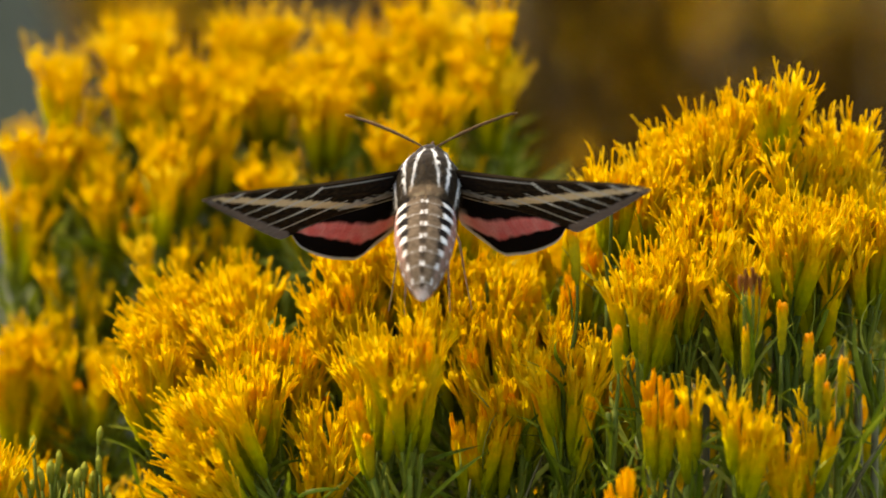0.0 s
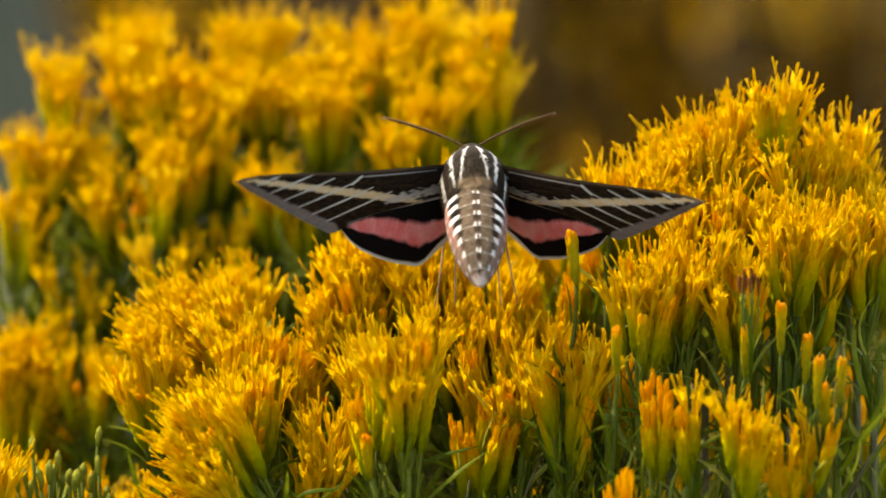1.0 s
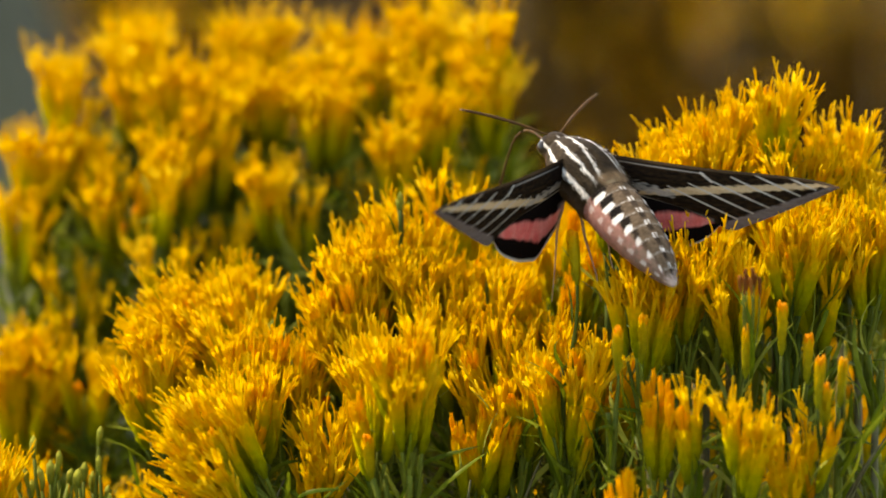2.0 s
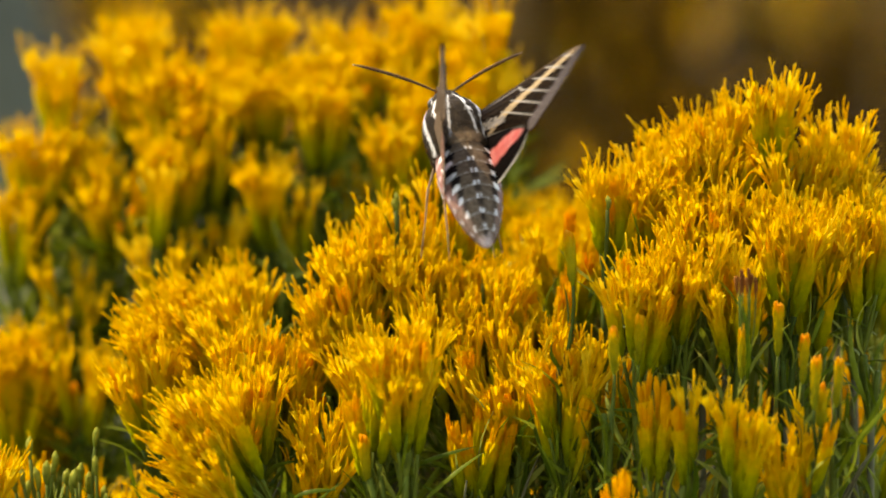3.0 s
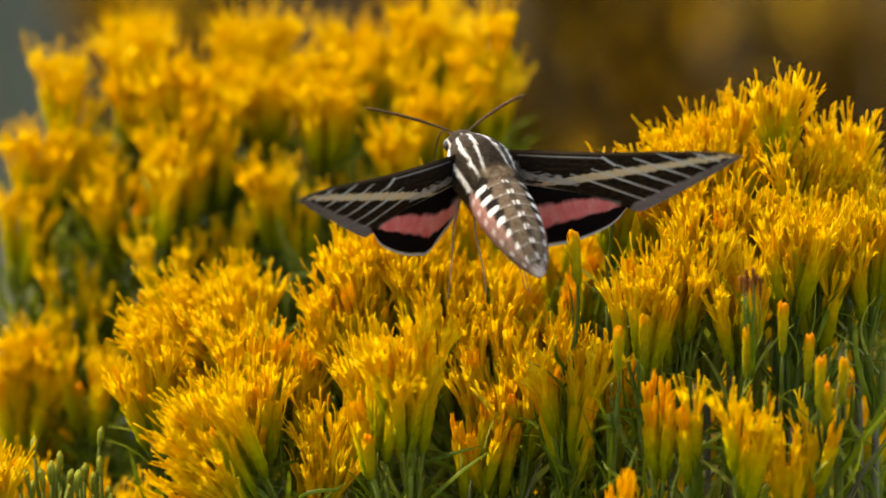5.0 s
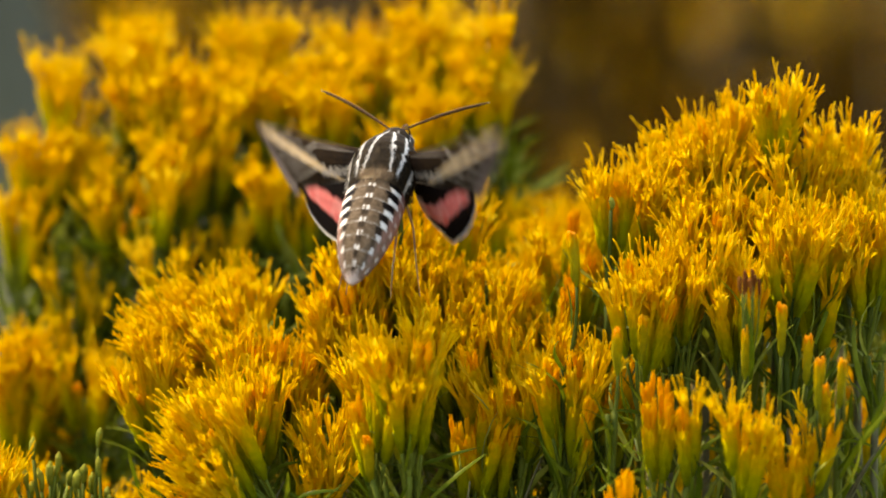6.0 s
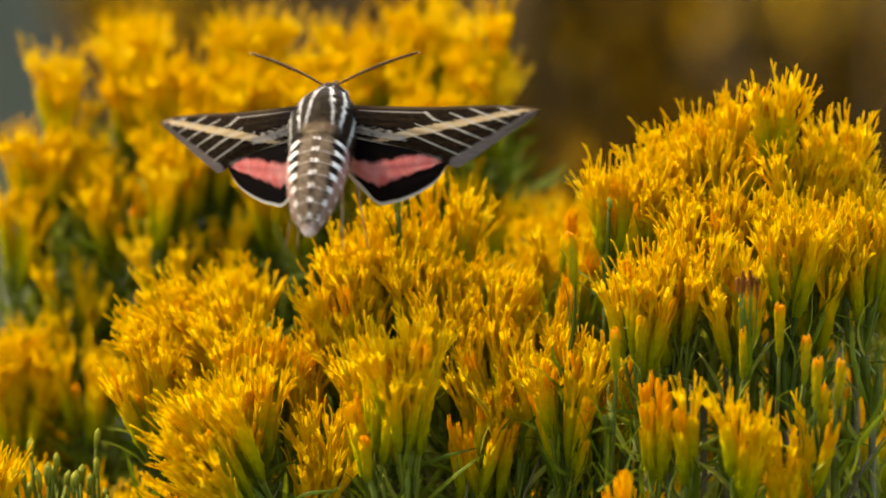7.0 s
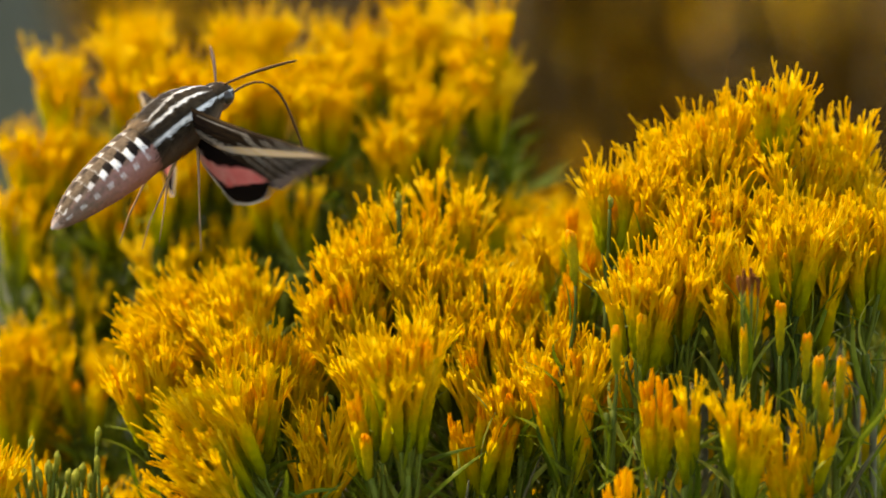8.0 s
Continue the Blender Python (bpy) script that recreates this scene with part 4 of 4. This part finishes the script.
# ---- the moth's flight and wingbeats ----
# seconds; across, up, away in millimetres; yaw, pitch, roll; left wing's sweep, flap, twist; right wing's
FLIGHT = [
    (0, -2.76, 8.02, -10, -2.2, 24.4, -1.5, -37.5, 15.9, 90.9, -32.3, 14.2, 91),
    (0.1, 0.02, 8.03, -10, 7.5, 26.2, -0.3, 18.3, -21.3, 25.1, -30, 23.3, 63.2),
    (0.2, 0.27, 7.38, -10, 3.8, 28.4, 0.4, -46.7, 34.4, 74.2, -50.1, 38.6, 76.2),
    (0.3, 0.95, 6.86, -10, 6.4, 26.8, 0.6, -25.7, 19.6, 64.4, -44.7, 28, 70.9),
    (0.4, 5.79, 9.23, -10, 14.4, 25, 2.1, -35.2, 23.8, 36.6, -50.8, 41.1, 88.2),
    (0.5, 7.89, 7.38, -10, 28.7, 30.4, -3.4, -42.6, 36.2, 80.6, -54.5, 43.8, 105.2),
    (0.6, 7.12, 10.01, -10, 25.5, 20.4, -4.4, -24, 1.8, 95.1, 26.1, -12.3, 79.6),
    (0.7, 4.26, 12.42, -10, 13, 15.4, -1.5, -15.7, 13.9, 62.7, -58.8, 23.9, 69.5),
    (0.8, 2.12, 8.84, -10, 8.7, 27, 1.5, 45.5, -16.3, 29.6, -32.6, 22, 61.3),
    (0.9, 3.85, 10.52, -10, 6.1, 20.5, -0.8, -66.9, 40.5, 98.5, -60.8, 42.1, 75.2),
    (1, 4.81, 8.91, -10, 2.1, 20.2, -1.3, -27.9, 13.7, 66.2, -36.1, 8.6, 87.1),
    (1.1, 8.1, 9.8, -10, 12.9, 21.4, -0.5, 54.2, -14.8, 32.6, -41, 22.5, 69.1),
    (1.2, 11.64, 12.46, -10, 10.5, 21.4, -0.8, -36.5, 17.3, 91.4, -39.7, 23, 103.7),
    (1.3, 14.69, 8.85, -10, 22.4, 32.8, 0.5, 44.1, -25.7, 49.3, 26.2, -19.5, 71.9),
    (1.4, 17.61, 13.08, -10, 22.2, 21.4, -1.3, -53, 38, 78.8, 23.4, -3.9, 69.9),
    (1.5, 17.48, 9.32, -10, 16.6, 19, -0, -16.1, 4, 88.6, -62.9, 22.5, 81.5),
    (1.6, 20.61, 10.72, -10, 25, 21.5, 2.2, 52.7, -33.3, 62.4, 7.8, 9.1, 32.3),
    (1.7, 24.64, 10.5, -10, 38.1, 25.2, 1.7, -38.8, 28.6, -43, -75.7, 41.6, 110.3),
    (1.8, 25.17, 11.29, -10, 37.8, 27.5, 1.6, -30.3, 29.3, 50.9, -64.6, 37, 87.4),
    (1.9, 24.4, 10.99, -10, 37, 23.5, 1.5, 49.9, -27.8, 42.2, 13.8, -5.3, 29.4),
    (2, 23.28, 10.1, -10, 35.8, 26.3, 1.3, -22.9, 6.9, 73, -52.4, 17.7, 74.9),
    (2.1, 22.32, 10.04, -10, 34.3, 29.1, 1.1, 21.2, -10.4, 38.9, -32.6, 17.1, 70.9),
    (2.2, 21.81, 11.02, -10, 32.6, 25.5, 0.8, -49.7, 29.3, 91.8, -45.9, 31.1, 88.9),
    (2.3, 21.65, 11.76, -10, 30.9, 28.6, 0.6, -49.7, 35.7, 56.5, -40, 23.9, 54.6),
    (2.4, 21.45, 11.32, -10, 29.2, 31.4, 0.3, -81.6, 54.5, 69.1, -70.7, 53.8, 15.2),
    (2.5, 20.88, 10.5, -10, 27.7, 27.8, 0.1, -74.3, 36.9, 89.6, -31.3, 13.3, 67.9),
    (2.6, 19.93, 10.63, -10, 26.5, 30.7, -0.1, -64.2, 41.9, 77.3, -63.8, 41.8, 71.8),
    (2.7, 18.98, 11.62, -10, 25.6, 33, -0.2, -55.9, 34.1, 58.1, -43.8, 32.3, 64.4),
    (2.8, 19.23, 11.3, -10, 25.3, 31.1, -0.3, -63, 57, 62, -78.5, 54, 74.5),
    (2.9, 14.8, 14.37, -10, 31.9, 24.5, -2.3, -12.7, -9.9, 65.2, 31.1, -20.5, 84.2),
    (3, 2.87, 16.7, -10, 11.4, 25.5, -2.2, -83, 54, 85, -66.7, 50.6, 58.8),
    (3.1, 1.65, 14.49, -10, 7.8, 25.9, -1.8, -30.3, 29.3, 50.9, -64.6, 37, 87.4),
    (3.2, 2.3, 14.24, -10, 15.4, 26.9, -0.5, 49.9, -27.8, 42.2, 13.8, -5.3, 29.4),
    (3.3, -0.87, 15.09, -10, 8.2, 18.9, 0.3, -22.9, 6.9, 73, -52.4, 17.7, 74.9),
    (3.4, -3.01, 11.49, -10, 4.8, 21.5, -2.7, 21.2, -10.4, 38.9, -32.6, 17.1, 70.9),
    (3.5, -4.45, 9.45, -10, 4.7, 24.1, -2.3, -51.6, 28.9, 98.4, -46.1, 31.4, 81.1),
    (3.6, -9.36, 9.68, -10, -3.7, 22.5, -1.2, -49.7, 35.7, 56.5, -40, 23.9, 54.6),
    (3.7, -11.22, 8.77, -10, -8.8, 29.5, -2.3, -81.6, 54.5, 69.1, -70.7, 53.8, 15.2),
    (3.8, -11.5, 11.39, -10, -9.6, 24.2, -1.3, -74.3, 36.9, 89.6, -31.3, 13.3, 67.9),
    (3.9, -9.22, 12.11, -10, -5.5, 24.2, -1.3, -64.2, 41.9, 77.3, -63.8, 41.8, 71.8),
    (4, -7.86, 11.08, -10, -1, 25.3, 0.5, -56.9, 35.3, 61.9, -45.4, 33.2, 62),
    (4.1, -5.85, 11.43, -10, -3.7, 26.8, 0, -77.4, 49.6, 69.2, -67.7, 45.6, 59.2),
    (4.2, 2.93, 10.47, -10, 9.7, 23.1, -2.9, -26.7, 11.2, 73.1, -51.3, 27.4, 84.8),
    (4.3, 7.68, 9.51, -10, 21.5, 21.9, 1.7, 64.1, -29.4, 63.9, 16.3, 4.5, 35.2),
    (4.4, 8.45, 10.79, -10, 22.9, 27.8, -1.5, -31.1, 20.4, 82.4, -48.4, 30.1, 90.5),
    (4.5, 9.03, 10.75, -10, 25.2, 22, -0.1, 40.9, -25.1, 61.8, -69.7, 41, 73.7),
    (4.6, 9.59, 11.01, -10, 30.5, 22.4, -0.3, -55.5, 42.1, 92.1, -77, 47.6, 99.6),
    (4.7, 11.48, 10.76, -10, 30.9, 24.9, 0, -10.9, 9.9, 72.7, -85.9, 44.3, 101.4),
    (4.8, 11.55, 11.61, -10, 29.8, 26.7, -0.1, -38.6, 30.5, 91.8, -42.5, 32.3, 97.4),
    (4.9, 9.49, 11.49, -10, 26.7, 21.6, -0.2, 46.2, -23.8, 63.9, -48.5, 38.4, 86.8),
    (5, 6.45, 10.87, -10, 22.1, 22.5, -0.5, -28.9, 9.9, 77.8, -31.6, 13, 70.6),
    (5.1, 3.12, 11.15, -10, 16.4, 23.1, -0.8, 30, -24.9, 46.7, 26.4, -6.9, 35.2),
    (5.2, -0.04, 12.5, -10, 10, 17, -1.1, -25.8, 16.2, 91.9, -31.5, 23.6, 83.2),
    (5.3, -2.93, 13.62, -10, 3.4, 17.5, -1.5, 39.1, -22.1, 56.6, -23.3, 25.5, 63.6),
    (5.4, -5.77, 13.56, -10, -3, 17.8, -1.9, -30.8, 5.5, 88.4, -32.5, 8.6, 81.1),
    (5.5, -8.72, 13.07, -10, -8.7, 11.9, -2.2, 22.4, -17, 31.7, -30.3, 21.9, 68.1),
    (5.6, -11.59, 13.47, -10, -13.3, 13, -2.4, -54.1, 40.5, 77.3, -56, 41.6, 70.2),
    (5.7, -13.82, 14.65, -10, -16.4, 14.2, -2.6, 36.1, -26.4, 55.3, -29.1, 17, 64.3),
    (5.8, -14.04, 14.4, -10, -17.6, 11.8, -2.7, -56.8, 19.5, 94.5, -33.2, -1.9, 86.5),
    (5.9, -11.53, 14.53, -10, -5.7, 22.5, -0.6, -60.1, 27.7, 62.9, -27.8, 14.5, 66.5),
    (6, -9.84, 10.94, -10, -12.1, 25, 2.2, 44.9, -23.4, 66.1, -49.2, 35.9, 89.4),
    (6.1, -8.4, 10.31, -10, -0.9, 32.3, 0.2, -38.6, 30.5, 91.8, -42.5, 32.3, 97.4),
    (6.2, -6.52, 13.35, -10, 0.8, 24.2, 0.1, 46.2, -23.8, 63.9, -48.5, 38.4, 86.8),
    (6.3, -6.55, 11.53, -10, 2.2, 24, -1.5, -28.9, 9.9, 77.8, -31.6, 13, 70.6),
    (6.4, -5.41, 12.47, -10, 6.5, 25.1, 1.8, 30, -24.9, 46.7, 26.4, -6.9, 35.2),
    (6.5, -6.5, 17.56, -10, 8.3, 27.5, -1.5, -27.1, 16.1, 93.1, -33.5, 23.8, 86.9),
    (6.6, -9.13, 18.2, -10, -1.2, 27.9, -0.1, 39.1, -22.1, 56.6, -23.3, 25.5, 63.6),
    (6.7, -7.69, 17.09, -10, 2.7, 18.9, -1.6, -30.8, 5.5, 88.4, -32.5, 8.6, 81.1),
    (6.8, -8.39, 15.89, -10, 2.3, 26.7, 0.4, 22.4, -17, 31.7, -30.3, 21.9, 68.1),
    (6.9, -11.62, 16.02, -10, -1.6, 28.8, -0.3, -54.1, 40.5, 77.3, -56, 41.6, 70.2),
    (7, -18.79, 18.23, -10, -5.5, 24.2, -1.6, 36.5, -26, 60.7, -29.9, 18.5, 62.8),
    (7.1, -25.87, 19.13, -10, -23.7, 23.8, -0.4, -54.4, 30, 111.3, -46, 25.1, 85.4),
    (7.2, -29.4, 16.53, -10, -33.7, 25, -1.1, 51.8, 141.5, -67, 5.4, 1.5, 60.9),
    (7.3, -31.74, 17.78, -10, -33.2, 30.9, -3.8, -62.6, 43.1, 103.2, 0, 10, 30),
    (7.4, -33.53, 20.72, -10, -43.6, 22.6, 0.5, 37.8, 143.7, -49.5, 9.3, -9, 67.2),
    (7.5, -30.7, 19.63, -10, -40.5, 31, 0.7, -74.6, 50.5, 72.7, -66.3, 52.5, 62.5),
    (7.6, -33.66, 20.35, -10, -42.3, 27, 1, 33.5, -16.3, 73.1, 4.7, -2, 82),
    (7.7, -35.37, 19.11, -10, -49.1, 32.7, -0.5, -6.1, 19.2, 56.8, -68.5, 57.2, 67.2),
    (7.8, -42.31, 18.21, -10, -49, 26.5, -0.3, -132.5, 30.4, 129.4, -9.3, -0.6, 78.5),
    (7.9, -43.66, 18.68, -10, -59.2, 26.1, 0.4, -13.6, 20.4, 10.3, -45.8, 47.7, 64),
    (8, -43.69, 18.31, -10, -55.8, 27.5, -4.5, 16.8, -13.4, 65.7, -2.6, -6.4, 79.3),
]


def eased(rows):
    """Rows with a half-way one wherever a wing turns far from one to the next."""
    made = [rows[0]]
    for t, m in rows[1:]:
        t0, m0 = made[-1]
        if m0.to_quaternion().rotation_difference(m.to_quaternion()).angle > radians(75):
            made.append((t0 + (t - t0) * 0.5, m0.lerp(m, 0.5)))
        made.append((t, m))
    return made


STROKES = {6.0: (26, -28), 0.5: (24, 0), 0.4: (22, -22)}  # seconds: degrees of flap from one thirtieth of a second to the next


def beat_rows(side, k):
    """A wing's rows, with close ones before and after the quick strokes."""
    rows = []
    for r in FLIGHT:
        turn = STROKES.get(r[0], (0, 0))[0 if side < 0 else 1]
        for step in (-1, 0, 1) if turn else (0,):
            rows.append((r[0] + step / FPS, wing_pose(side, r[k], r[k + 1] + step * turn, r[k + 2])))
    return eased(rows)


def motions():
    walk(MOTH, [(r[0], moth_pose(*r[1:7])) for r in FLIGHT])
    for side, fore, hind in WINGS:
        k = 7 if side < 0 else 10
        beats = beat_rows(side, k)
        back = Matrix.Translation(Vector((HIND_ROOT.x * side, HIND_ROOT.y, HIND_ROOT.z)) * MM) @ Matrix.Rotation(radians(-2 * side), 4, "Z")
        walk(fore, beats)
        walk(hind, [(t, m @ back) for t, m in beats])


motions()
